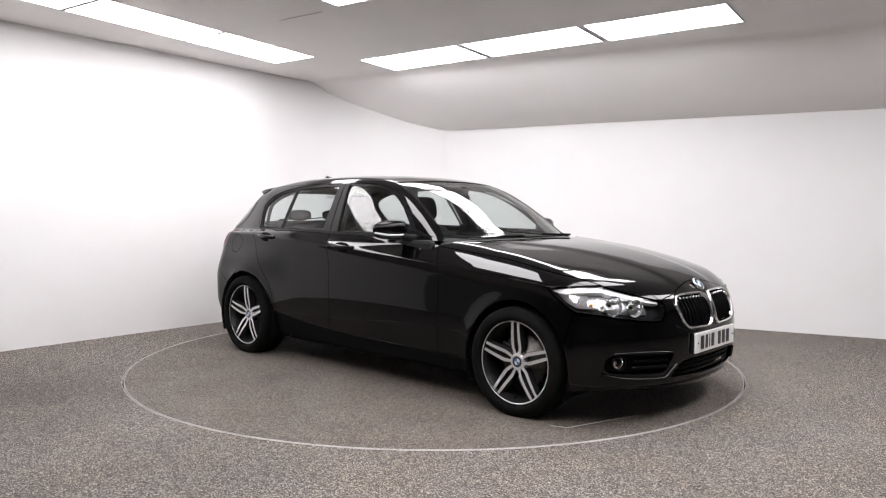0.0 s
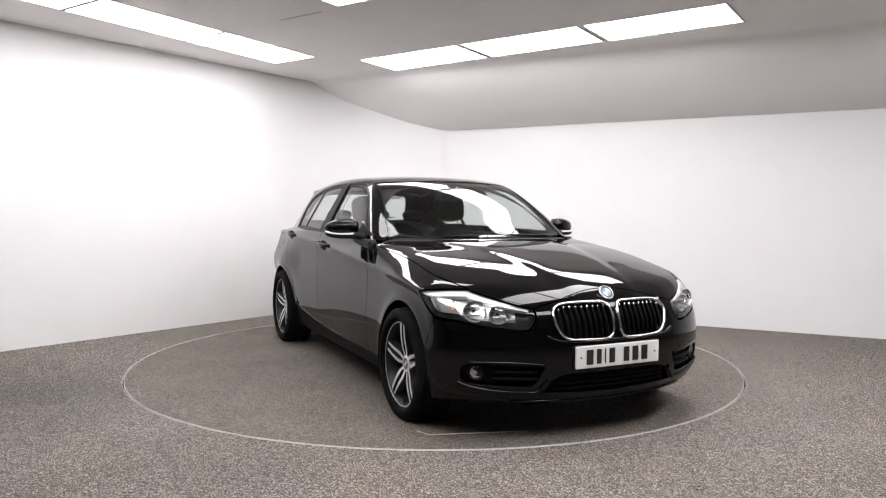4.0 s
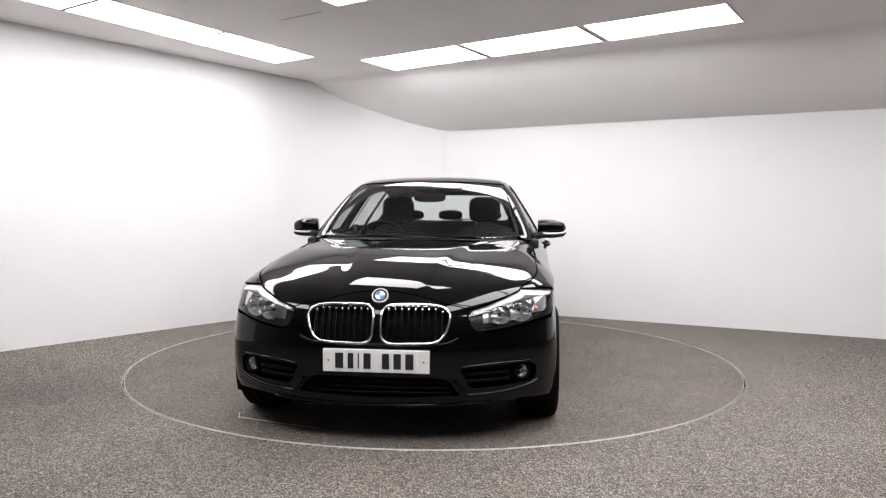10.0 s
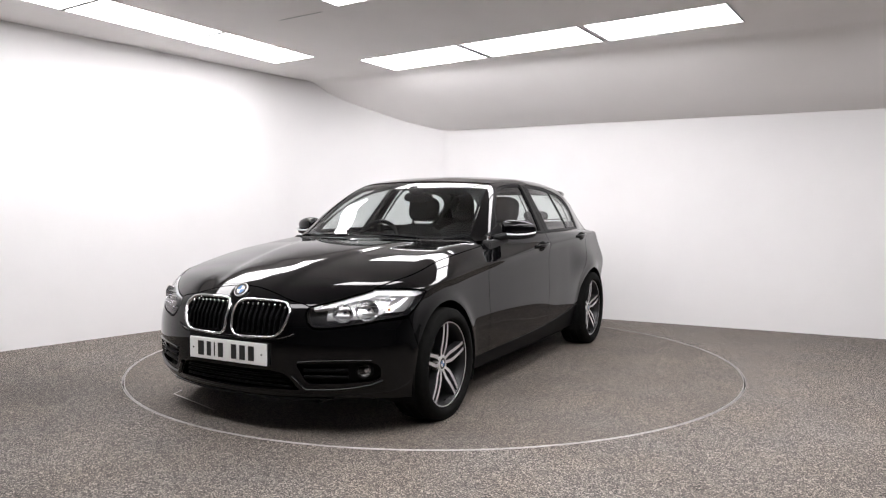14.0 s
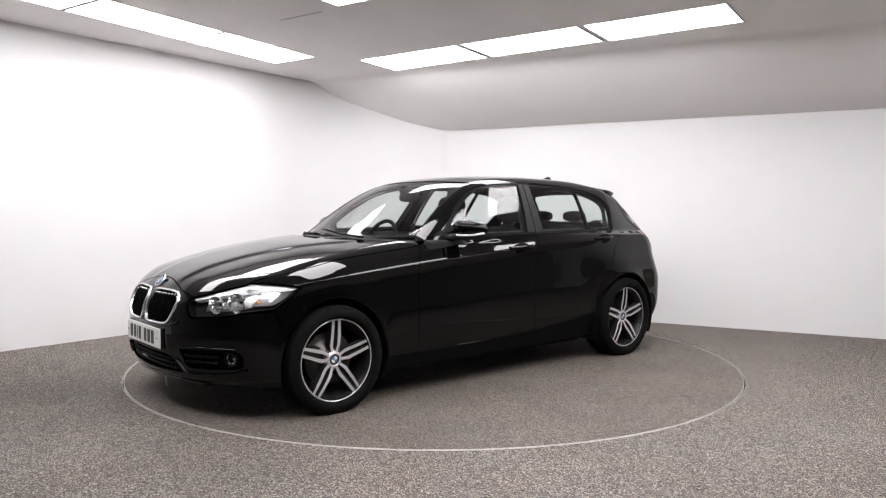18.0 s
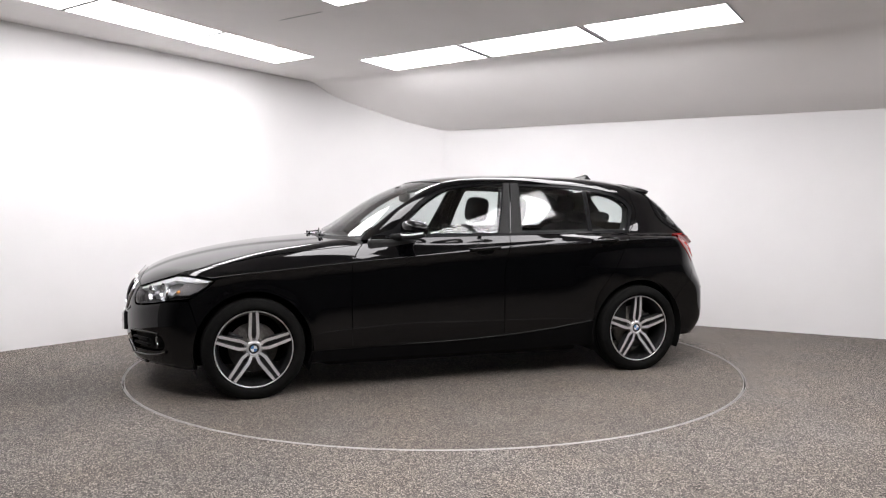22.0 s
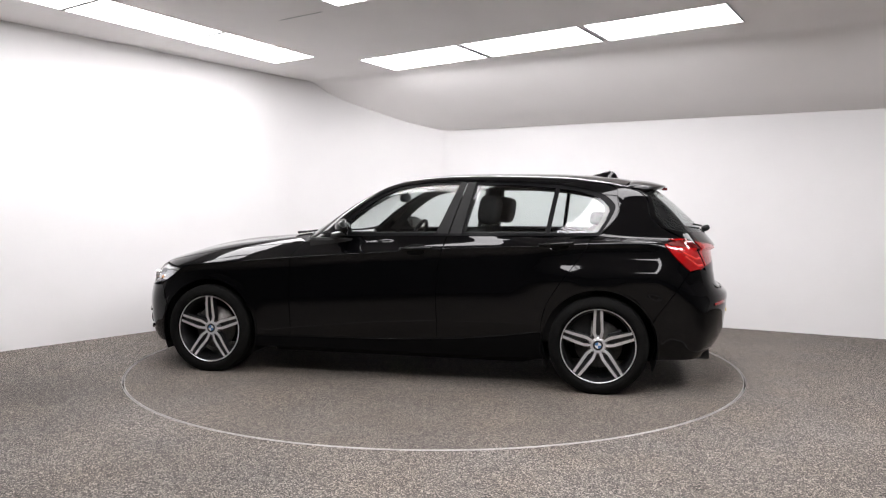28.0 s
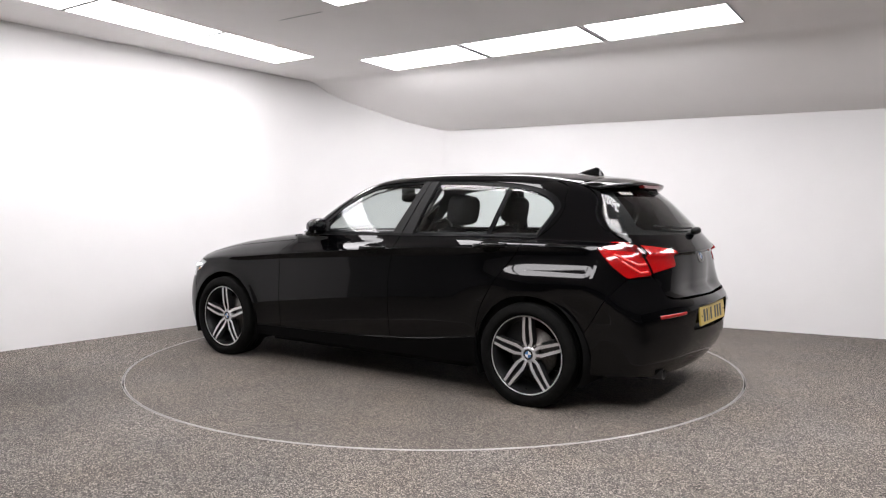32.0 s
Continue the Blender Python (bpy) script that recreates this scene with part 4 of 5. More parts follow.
# headlamps
def lamp_f_side(s):
    lens = skin("headlamp", "round_front", [lamp_loop], LENS, car, s, step=0.02, lip=0, label="clear headlamp with twin round reflectors")
    lens.visible_shadow = False
    skin("housing", "round_front", [lamp_loop], LAMPGREY, lens, s, sink=0.055, step=0.02, lip=0)
    chrome = outline(round_front(spline([(0.535, 0.592), (0.530, 0.668)]) + spline([(0.65, 0.694), (0.775, 0.722)]) + spline([(0.800, 0.690), (0.770, 0.625)]) + spline([(0.74, 0.612), (0.66, 0.598), (0.535, 0.592)])), gap=0.0)
    skin("bowl_panel", "round_front", [chrome], DULLCHROME, lens, s, sink=0.052, step=0.02, lip=0.01, label="bright chrome lamp panel")
    outer = outline(round_front(spline([(0.765, 0.630), (0.785, 0.690)])) + to_round("round_front", "side", spline([(1.760, 0.724), (1.70, 0.726), (1.630, 0.716)]) + spline([(1.612, 0.700), (1.670, 0.662), (1.728, 0.634)])), gap=0.0)
    skin("side_reflector", "round_front", [outer], REFLECTOR, lens, s, sink=0.030, step=0.015, lip=0.01, label="bright chrome side reflector")
    rim_pts = lamp_loop
    bm = bmesh.new()
    o, d, reach = rays("round_front", rim_pts, s)
    p0, _ = meet(o, d, reach, 0.003)
    p1, _ = meet(o, d, reach, 0.055)
    a = [bm.verts.new(v) for v in p0]
    b = [bm.verts.new(v) for v in p1]
    for i in range(len(a)):
        j = (i + 1) % len(a)
        bm.faces.new((a[i], a[j], b[j], b[i]))
    part("bezel", bm, SATIN, lens)
    edge_line = [(u, v - 0.004) for u, v in lamp_high[3:]] + to_round("round_front", "side", spline([(1.740, 0.746), (1.70, 0.743), (1.62, 0.735), (1.585, 0.727)], 6))
    n = len(edge_line)
    top_line = [(u, v - 0.006) for u, v in edge_line]
    low_line = [(u, v - 0.008 - 0.023 * min(1.0, 0.40 + 1.2 * k / n) * min(1.0, (n - 1 - k) / 8)) for k, (u, v) in enumerate(edge_line)]
    brow = outline(top_line + low_line[::-1], gap=0.0, step=0.010)
    skin("light_bar", "round_front", [brow], BROW, lens, s, sink=0.012, step=0.015, lip=0.03, label="white daytime light bar")
    for y, z, r in ((0.682, 0.646, 0.054), (0.585, 0.632, 0.047)):
        q, n = put("front", [(y, z)], s, 0.034)
        aim = Vector((0.95, 0.28 * s, 0.02))
        m = Matrix.Translation(q[0]) @ aim.to_track_quat("Y", "Z").to_matrix().to_4x4() @ Matrix.Diagonal((1.14, 1, 1, 1))
        bm = bmesh.new()
        lathe(bm, [(r, 0.020), (r * 0.92, 0.006), (r * 0.80, -0.006), (r * 0.62, -0.016), (r * 0.40, -0.023), (0.010, -0.027)], 22, "y", m=m)
        part("reflector", bm, REFLECTOR, lens, smooth=False)
        bm = bmesh.new()
        lathe(bm, [(0.007, -0.028), (0.007, -0.010), (0.004, -0.006), (0.0005, -0.005)], 12, "y", m=m)
        part("bulb", bm, LAMPGREY, lens)
        bm = bmesh.new()
        for a in (0.35, -0.35):
            box(bm, -r * 0.9, -0.012, a * r - 0.0015, r * 0.9, 0.004, a * r + 0.0015, 0, m)
        part("reflector_step", bm, DULLCHROME, lens, smooth=False)
    q, n = put("front", [(0.765, 0.650)], s, 0.030)
    bm = bmesh.new()
    blob(bm, q[0], (0.014, 0.007, 0.011), 2.0, 8, 12)
    part("indicator_bulb", bm, AMBER, lens, "amber indicator bulb")


for s in BOTH:
    lamp_f_side(s)


# badge: a plain disc of blue and white quarters in a dark ring
def badge(parent, at, out, r, up=(0, 0, 1), flat=False):
    out = Vector(out).normalized()
    x = Vector(up).cross(out).normalized()
    y = out.cross(x)
    m = Matrix((( x.x, y.x, out.x, at[0]), (x.y, y.y, out.y, at[1]), (x.z, y.z, out.z, at[2]), (0, 0, 0, 1)))
    bm = bmesh.new()
    lathe(bm, [(r, -0.004), (r, 0.003), (r * 0.93, 0.0055), (r * 0.90, 0.004)], 36, "z", m=m)
    b = part("badge", bm, DULLCHROME, parent, "round badge with blue and white quarters")
    bm = bmesh.new()
    lathe(bm, [(r * 0.90, 0.0035), (r * 0.58, 0.0040)], 36, "z", m=m)
    b = parent if flat else b
    part("badge_ring", bm, PLATEBLACK, b)
    for q in range(4):
        bm = bmesh.new()
        c = bm.verts.new(m @ Vector((0, 0, 0.0045)))
        rim = [bm.verts.new(m @ Vector((0.58 * r * math.cos(math.pi / 2 * (q + i / 8)), 0.58 * r * math.sin(math.pi / 2 * (q + i / 8)), 0.0042))) for i in range(9)]
        for i in range(8):
            bm.faces.new((c, rim[i], rim[i + 1]))
        part("badge_quarter", bm, BADGEBLUE if q % 2 else BADGEWHITE, b)


badge(car, Vector((2.012, 0, 0.728)), (0.78, 0, 0.62), 0.041)


def number_plate(x, z, facing, tilt, mat, label):
    """A plate with plain bars for its characters."""
    m = Matrix.Translation((x, 0, z)) @ Matrix.Rotation(radians(tilt) * facing, 4, "Y")
    bm = bmesh.new()
    box(bm, -0.006, -0.26, -0.0555, 0.006, 0.26, 0.0555, 0.003, m)
    plate = part("number_plate", bm, mat, car, label, smooth=False)
    y = -0.205
    for i, w in enumerate((0.052, 0.040, 0.018, 0.046, 0.0, 0.046, 0.048, 0.050)):
        if w:
            bm = bmesh.new()
            box(bm, 0.004 * facing - 0.003, facing * (y + w / 2) - w / 2 + 0.006, -0.037, 0.004 * facing + 0.0045, facing * (y + w / 2) + w / 2 - 0.006, 0.037, 0.0, m)
            part("character_bar", bm, PLATEBLACK, plate, smooth=False)
            y += w + 0.010
        else:
            y += 0.034
    for s in BOTH:
        bm = bmesh.new()
        lathe(bm, [(0.0045, -0.004), (0.0045, 0.009), (0.0005, 0.010)], 10, "x", m=m @ Matrix.Translation((0, s * 0.232, 0)) @ Matrix.Rotation(0 if facing > 0 else math.pi, 4, "Z"))
        part("screw", bm, PLATEBLACK, plate)


number_plate(2.116, 0.424, 1, 0, PLATEWHITE, "white front number plate with black bars")
bm = bmesh.new()
box(bm, 2.03, -0.262, 0.366, 2.112, 0.262, 0.482, 0.006)
part("plate_holder", bm, TRIM, car, smooth=False)

# ---- the car's tail ----
hatch_half = spline([(0.0, 1.335), (0.3, 1.330), (0.490, 1.316)]) + spline(hatch_side)[1:] + spline([(0.632, 0.985), (0.622, 0.90), (0.595, 0.80), (0.565, 0.69), (0.49, 0.652)])[1:] + spline([(0.49, 0.652), (0.0, 0.645)])[1:]
rear_glass_half = spline([(0.0, 1.300), (0.30, 1.297), (0.468, 1.288)]) + spline([(0.488, 1.280), (0.528, 1.228), (0.578, 1.143), (0.611, 1.063), (0.620, 1.028)]) + spline([(0.608, 1.012), (0.30, 1.004), (0.0, 1.002)])
rear_inner = outline(mirrored(spline([(0.0, 1.280), (0.28, 1.275), (0.415, 1.260)]) + spline([(0.445, 1.23), (0.490, 1.12), (0.520, 1.060)]) + spline([(0.495, 1.036), (0.28, 1.030), (0.0, 1.028)])), gap=0.0)
rear_glass = outline(mirrored(rear_glass_half), gap=0.0)
hatch_loop = outline(mirrored(hatch_half))
skin("tailgate", "rear", [hatch_loop, rear_glass], PAINT, car, step=0.020)
skin("rear_window", "rear", [rear_glass], GLASS, car, sink=0.003, lip=0, label="lightly tinted rear window")
skin("window_border", "rear", [rear_glass, rear_inner], GRILLE, car, sink=0.008, step=0.022, lip=0, label="black printed border of the rear window")
for y in (0.285, 0.315, 0.345, 0.375):
    skin("window_label", "rear", [outline([(y, 1.243), (y + 0.020, 1.241), (y + 0.020, 1.258), (y, 1.260)], gap=0.0)], CHALK, car, proud=0.001, lip=0, label="small white mark on the rear window")


def round_rear(pts):
    return to_round("round_rear", "rear", pts)


rb_top = round_rear(spline([(0.0, 0.640), (0.48, 0.647), (0.555, 0.685), (0.59, 0.775)])) + to_round("round_rear", "side", spline([(-1.98, 0.775), (-1.897, 0.764)]))
rb_side = to_round("round_rear", "side", spline(bumper_cut_r[::-1]) + arc(-WHEEL_X, HUB_Z, ARCH_R, 157.5, 196, 14))
rb_low = round_rear(spline([(0.66, 0.215), (0.4, 0.205), (0.0, 0.205)]))
bumper_r = outline(mirrored(rb_top + rb_side + rb_low))
plate_bay = outline(mirrored(round_rear(spline([(0.0, 0.602), (0.285, 0.600)]) + spline([(0.300, 0.590), (0.335, 0.47)]) + spline([(0.320, 0.455), (0.0, 0.452)]))), gap=0.0)
skin("rear_bumper", "round_rear", [bumper_r, plate_bay], PAINT, car, step=0.026, lip=0.03)
skin("plate_recess", "round_rear", [plate_bay], PAINT, car, sink=0.028, lip=0)
number_plate(-2.165, 0.527, -1, -6, PLATEYELLOW, "yellow rear number plate with black bars")
for s in BOTH:
    body_lamp = outline(to_round("round_rear", "side", spline([(-1.735, 0.938), (-1.80, 0.958), (-1.88, 0.967)])) + round_rear(spline([(0.660, 0.966), (0.625, 0.955)])) + round_rear(spline([(0.612, 0.87), (0.598, 0.792)])) + to_round("round_rear", "side", spline([(-1.985, 0.782), (-1.92, 0.772), (-1.895, 0.768)])) + to_round("round_rear", "side", spline([(-1.87, 0.79), (-1.80, 0.86), (-1.735, 0.938)])))
    lamp = skin("tail_lamp", "round_rear", [body_lamp], REDLENS, car, s, step=0.02, proud=0.004, lip=0.03, label="red rear lamp with stacked light bars")
    gate_lamp = outline(round_rear(spline([(0.612, 0.955), (0.48, 0.938), (0.395, 0.922)]) + spline([(0.385, 0.905), (0.392, 0.838)]) + spline([(0.405, 0.825), (0.50, 0.812), (0.588, 0.795)]) + spline([(0.600, 0.87), (0.612, 0.955)])))
    skin("tail_lamp", "round_rear", [gate_lamp], REDLENS, car, s, step=0.02, proud=0.004, lip=0.03, label="red inner rear lamp on the tailgate")
    skin("lamp_back", "round_rear", [body_lamp], UNDER, lamp, s, step=0.04, sink=0.034, lip=0)
    smoked = outline(to_round("round_rear", "side", spline([(-1.752, 0.939), (-1.80, 0.953), (-1.88, 0.961)])) + round_rear(spline([(0.655, 0.960), (0.628, 0.949)])) + round_rear(spline([(0.624, 0.93), (0.619, 0.905)])) + to_round("round_rear", "side", spline([(-1.93, 0.912), (-1.80, 0.925), (-1.752, 0.939)])), gap=0.0)
    skin("smoked_band", "round_rear", [smoked], SMOKELENS, lamp, s, step=0.02, proud=0.0055, lip=0.004, label="dark red upper band")
    for z0, z1 in ((0.905, 0.855), (0.865, 0.812)):
        bm = bmesh.new()
        ribbon(bm, "round_rear", to_round("round_rear", "side", spline([(-1.80 - (0.925 - z0), z0), (-1.90 - (0.925 - z0) * 0.5, z1)], 5)) + round_rear(spline([(0.655, z1 - 0.012), (0.615, z1 - 0.008)], 5)), s, 0.008, 0.008, 0.004, False)
        part("light_bar", bm, REDGLOW, lamp, "bright red light bar")
    bm = bmesh.new()
    ribbon(bm, "round_rear", round_rear(spline([(0.630, 0.556), (0.535, 0.562), (0.440, 0.568)], 6)), s, 0.010, 0.004, 0.006, False)
    part("rear_reflector", bm, REDLENS, car, "slim red reflector")
p, n = put("rear", [(0.0, 0.872)])
badge(car, p[0] + n[0] * 0.002, n[0], 0.040)
# roof spoiler
def body_top(x, y):
    """Height of the body's upper surface over a point of the plan."""
    lo, hi = 0.95, 1.50
    for _ in range(18):
        mid = 0.5 * (lo + hi)
        lo, hi = (mid, hi) if float(body(np.array(x), np.array(y), np.array(mid))) < 0 else (lo, mid)
    return lo


def spoiler():
    """A curved blade that carries the roof's line out over the rear window."""
    bm = bmesh.new()
    rows = []
    for j in range(25):
        y = -0.50 + 1.00 * j / 24
        k = abs(y) / 0.50
        x0, x1 = -1.545 + 0.03 * k ** 2, -1.778 + 0.122 * k ** 3.0
        z0 = body_top(x0, y) + 0.001
        z1 = 1.318 - 0.028 * k ** 2.5
        top, low = [], []
        for i in range(9):
            t = i / 8
            x, z = x0 + (x1 - x0) * t, z0 + (z1 - z0) * t + 0.010 * math.sin(math.pi * t) + 0.001
            top.append((x, y, z))
            low.append((x + 0.010 * t, y, min(z - 0.004, max(body_top(x, y) - 0.006, z - 0.016 - 0.06 * (1 - t) ** 0.7))))
        rows.append([bm.verts.new(v) for v in top + low[::-1]])
    for a, b in zip(rows, rows[1:]):
        for i in range(18):
            bm.faces.new((a[i], a[(i + 1) % 18], b[(i + 1) % 18], b[i]))
    bm.faces.new(rows[0])
    bm.faces.new(rows[-1][::-1])
    bmesh.ops.recalc_face_normals(bm, faces=bm.faces[:])
    sp = part("roof_spoiler", bm, PAINT, car)
    bm = bmesh.new()
    box(bm, -1.782, -0.16, 1.286, -1.745, 0.16, 1.306, 0.004)
    part("brake_light", bm, SMOKELENS, sp, "dark red high brake light", smooth=False)


spoiler()


# ---- wheels ----
def wheel(name, x, s):
    """An alloy wheel with five pairs of spokes; s: the side it faces."""
    hub = new(name)
    hub.parent = car
    hub.matrix_local = Matrix.Translation((x, s * 0.780, HUB_Z)) @ (Matrix.Identity(4) if s > 0 else Matrix.Rotation(math.pi, 4, "Z"))
    bm = bmesh.new()
    R = TYRE_R
    lathe(bm, [(0.216, -0.095), (0.222, -0.110), (0.255, -0.118), (0.290, -0.110), (0.306, -0.100), (R - 0.003, -0.086), (R, -0.045), (R, -0.038), (R - 0.006, -0.037), (R - 0.006, -0.031), (R, -0.030), (R, -0.004), (R - 0.006, -0.003), (R - 0.006, 0.003), (R, 0.004), (R, 0.030), (R - 0.006, 0.031), (R - 0.006, 0.037), (R, 0.038), (R, 0.050), (R - 0.003, 0.078), (0.306, 0.094), (0.298, 0.102), (0.290, 0.104), (0.287, 0.108), (0.262, 0.114), (0.250, 0.112), (0.247, 0.109), (0.241, 0.104), (0.2365, 0.095), (0.2355, 0.080)], 96)
    bmesh.ops.recalc_face_normals(bm, faces=bm.faces[:])
    part("tyre", bm, RUBBER, hub)
    bm = bmesh.new()
    lathe(bm, [(0.2345, 0.078), (0.2345, 0.088), (0.2335, 0.0915), (0.2270, 0.0905), (0.2245, 0.0785), (0.219, 0.070), (0.214, 0.060), (0.206, 0.02), (0.200, -0.06), (0.215, -0.095)], 80)
    bmesh.ops.recalc_face_normals(bm, faces=bm.faces[:])
    for f in bm.faces:
        f.material_index = 0 if f.calc_center_median().y > 0.086 else 1
    part("rim", bm, [MACHINED, BARREL], hub, "dark rim with a bright machined lip")
    for k in range(5):
        turn = Matrix.Rotation(radians(72 * k), 4, "Y")
        for e in (-1, 1):
            bm = bmesh.new()
            rows = []
            for i in range(13):
                t = i / 12
                r = 0.036 + 0.188 * t
                off = e * float(np.interp(r, (0.035, 0.050, 0.085, 0.225), (0.010, 0.0155, 0.0245, 0.0190)))
                w = float(np.interp(r, (0.035, 0.085, 0.225), (0.0095, 0.0110, 0.0095)))
                y = 0.058 + 0.020 * math.sin(t * 1.9) + 0.004 * t
                prof = [(off - w * 1.15, y - 0.045), (off - w * 1.05, y - 0.006), (off - w * 0.9, y), (off + w * 0.9, y), (off + w * 1.05, y - 0.006), (off + w * 1.15, y - 0.045)]
                rows.append([bm.verts.new(turn @ Vector((a, b, r))) for a, b in prof])
            for a, b in zip(rows, rows[1:]):
                for j in range(5):
                    f = bm.faces.new((a[j], a[j + 1], b[j + 1], b[j]))
                    f.material_index = 0 if j == 2 else 1
            bmesh.ops.recalc_face_normals(bm, faces=bm.faces[:])
            part("spoke", bm, [MACHINED, GUNMETAL], hub, smooth=False)
        bm = bmesh.new()
        rows = []
        for i in range(6):
            t = i / 5
            r = 0.075 + 0.145 * t
            off = 0.024 - 0.004 * t
            y = 0.036 + 0.02 * t
            rows.append([bm.verts.new(turn @ Vector((a, y, r))) for a in (-off, off)])
        for a, b in zip(rows, rows[1:]):
            bm.faces.new((a[0], a[1], b[1], b[0]))
        part("spoke_web", bm, GUNMETAL, hub)
        bm = bmesh.new()
        m = Matrix.Rotation(radians(72 * k + 36), 4, "Y")
        lathe(bm, [(0.010, 0.03), (0.010, 0.052), (0.007, 0.056), (0.0005, 0.056)], 10, "y", m=m @ Matrix.Translation((0, 0, 0.058)))
        part("wheel_bolt", bm, IRON, hub)
    bm = bmesh.new()
    lathe(bm, [(0.060, 0.030), (0.056, 0.048), (0.046, 0.059), (0.040, 0.063), (0.0345, 0.063), (0.034, 0.058)], 40)
    bmesh.ops.recalc_face_normals(bm, faces=bm.faces[:])
    part("hub", bm, MACHINED, hub)
    badge(hub, (0, 0.058, 0), (0, 1, 0), 0.034, flat=True)
    bm = bmesh.new()
    lathe(bm, [(0.150, -0.02), (0.150, -0.002), (0.075, -0.002), (0.070, 0.012), (0.0005, 0.012)], 40)
    part("brake_disc", bm, IRON, hub)
    bm = bmesh.new()
    box(bm, -0.045, -0.045, 0.075, 0.045, 0.012, 0.165, 0.008, Matrix.Rotation(radians(70 if x > 0 else -70), 4, "Y"))
    part("caliper", bm, BARREL, hub, smooth=False)
    bm = bmesh.new()
    tube(bm, [(0.0, 0.07, -0.205), (0.0, 0.085, -0.196)], 0.004, 6)
    part("valve", bm, TRIM, hub)


for x in (WHEEL_X, -WHEEL_X):
    for s in BOTH:
        wheel("wheel", x, s)
        bm = bmesh.new()
        rows = []
        for i in range(25):
            a = radians(-25 + 230 * i / 24)
            r = ARCH_R + 0.012
            rows.append([bm.verts.new((x + r * math.cos(a), s * y, HUB_Z + r * math.sin(a))) for y in (0.868, 0.845, 0.50)])
        for a, b in zip(rows, rows[1:]):
            for j in range(2):
                bm.faces.new((a[j], a[j + 1], b[j + 1], b[j]))
        cap = [r[2] for r in rows]
        bm.faces.new(cap)
        part("wheel_housing", bm, UNDER, car)

# underbody
bm = bmesh.new()
rows = []
for i in range(23):
    x = -1.92 + 3.84 * i / 22
    w = 0.50 if abs(abs(x) - WHEEL_X) < 0.42 else 0.80
    w = min(w, 0.80 - 1.3 * max(0, abs(x) - 1.66))
    rows.append([bm.verts.new((x, y, z)) for y, z in ((-w, 0.22), (-w + 0.03, 0.16), (0, 0.155), (w - 0.03, 0.16), (w, 0.22))])
for a, b in zip(rows, rows[1:]):
    for j in range(4):
        bm.faces.new((a[j], a[j + 1], b[j + 1], b[j]))
part("underbody", bm, UNDER, car)
bm = bmesh.new()
lathe(bm, [(0.034, 0.16), (0.034, -0.01), (0.030, -0.01), (0.029, 0.16)], 24, "x", m=Matrix.Translation((-2.03, 0.50, 0.218)))
part("exhaust_pipe", bm, BARREL, car, "dark exhaust tailpipe")


# ---- door furniture ----
def handle(x, z, s):
    p, n = put("side", [(x, z)], s)
    p, n = Vector(p[0]), Vector(n[0])
    bm = bmesh.new()
    blob(bm, p - n * 0.004, (0.086, 0.007, 0.036), 2.0, 10, 24, Matrix.Rotation(radians(3), 3, "Y").to_4x4())
    part("handle_cup", bm, UNDER, car, "deep black handle recess")
    bm = bmesh.new()
    rows = []
    for i in range(13):
        d = -0.052 + 0.104 * i / 12
        rim, _ = put("side", [(x + d, z - 0.032 + 0.012 * (d / 0.052) ** 2), (x + d, z - 0.018)], s)
        lo, hi = Vector(rim[0]), Vector(rim[1])
        rows.append([bm.verts.new(lo.lerp(hi, k / 5) + Vector((0, s * (0.0045 - 0.006 * math.sin(math.pi / 2 * k / 5)), 0))) for k in range(6)])
    for a, b in zip(rows, rows[1:]):
        for k in range(5):
            bm.faces.new((a[k], a[k + 1], b[k + 1], b[k]))
    bmesh.ops.recalc_face_normals(bm, faces=bm.faces[:])
    part("handle_bowl", bm, PAINT, car)
    bm = bmesh.new()
    pts = [(x + d, z + 0.004 - d * 0.05, o) for d, o in ((-0.112, 0.004), (-0.095, 0.022), (-0.05, 0.034), (0.0, 0.037), (0.05, 0.034), (0.095, 0.022), (0.112, 0.004))]
    rows = []
    line = spline([Vector((a, o, b)) for a, b, o in pts], 4)
    base, _ = put("side", [(a, c) for a, b, c in line], s)
    for (a, o, c), q in zip(line, base):
        q = Vector(q)
        ctr = Vector((a, q.y + s * (o - 0.006), c))
        h = 0.014
        rows.append([bm.verts.new(ctr + Vector((0, s * 0.009 * math.cos(k * math.pi / 4), h * math.sin(k * math.pi / 4)))) for k in range(8)])
    for a, b in zip(rows, rows[1:]):
        for k in range(8):
            bm.faces.new((a[k], a[(k + 1) % 8], b[(k + 1) % 8], b[k]))
    bm.faces.new(rows[0])
    bm.faces.new(rows[-1][::-1])
    bmesh.ops.recalc_face_normals(bm, faces=bm.faces[:])
    part("door_handle", bm, PAINT, car)


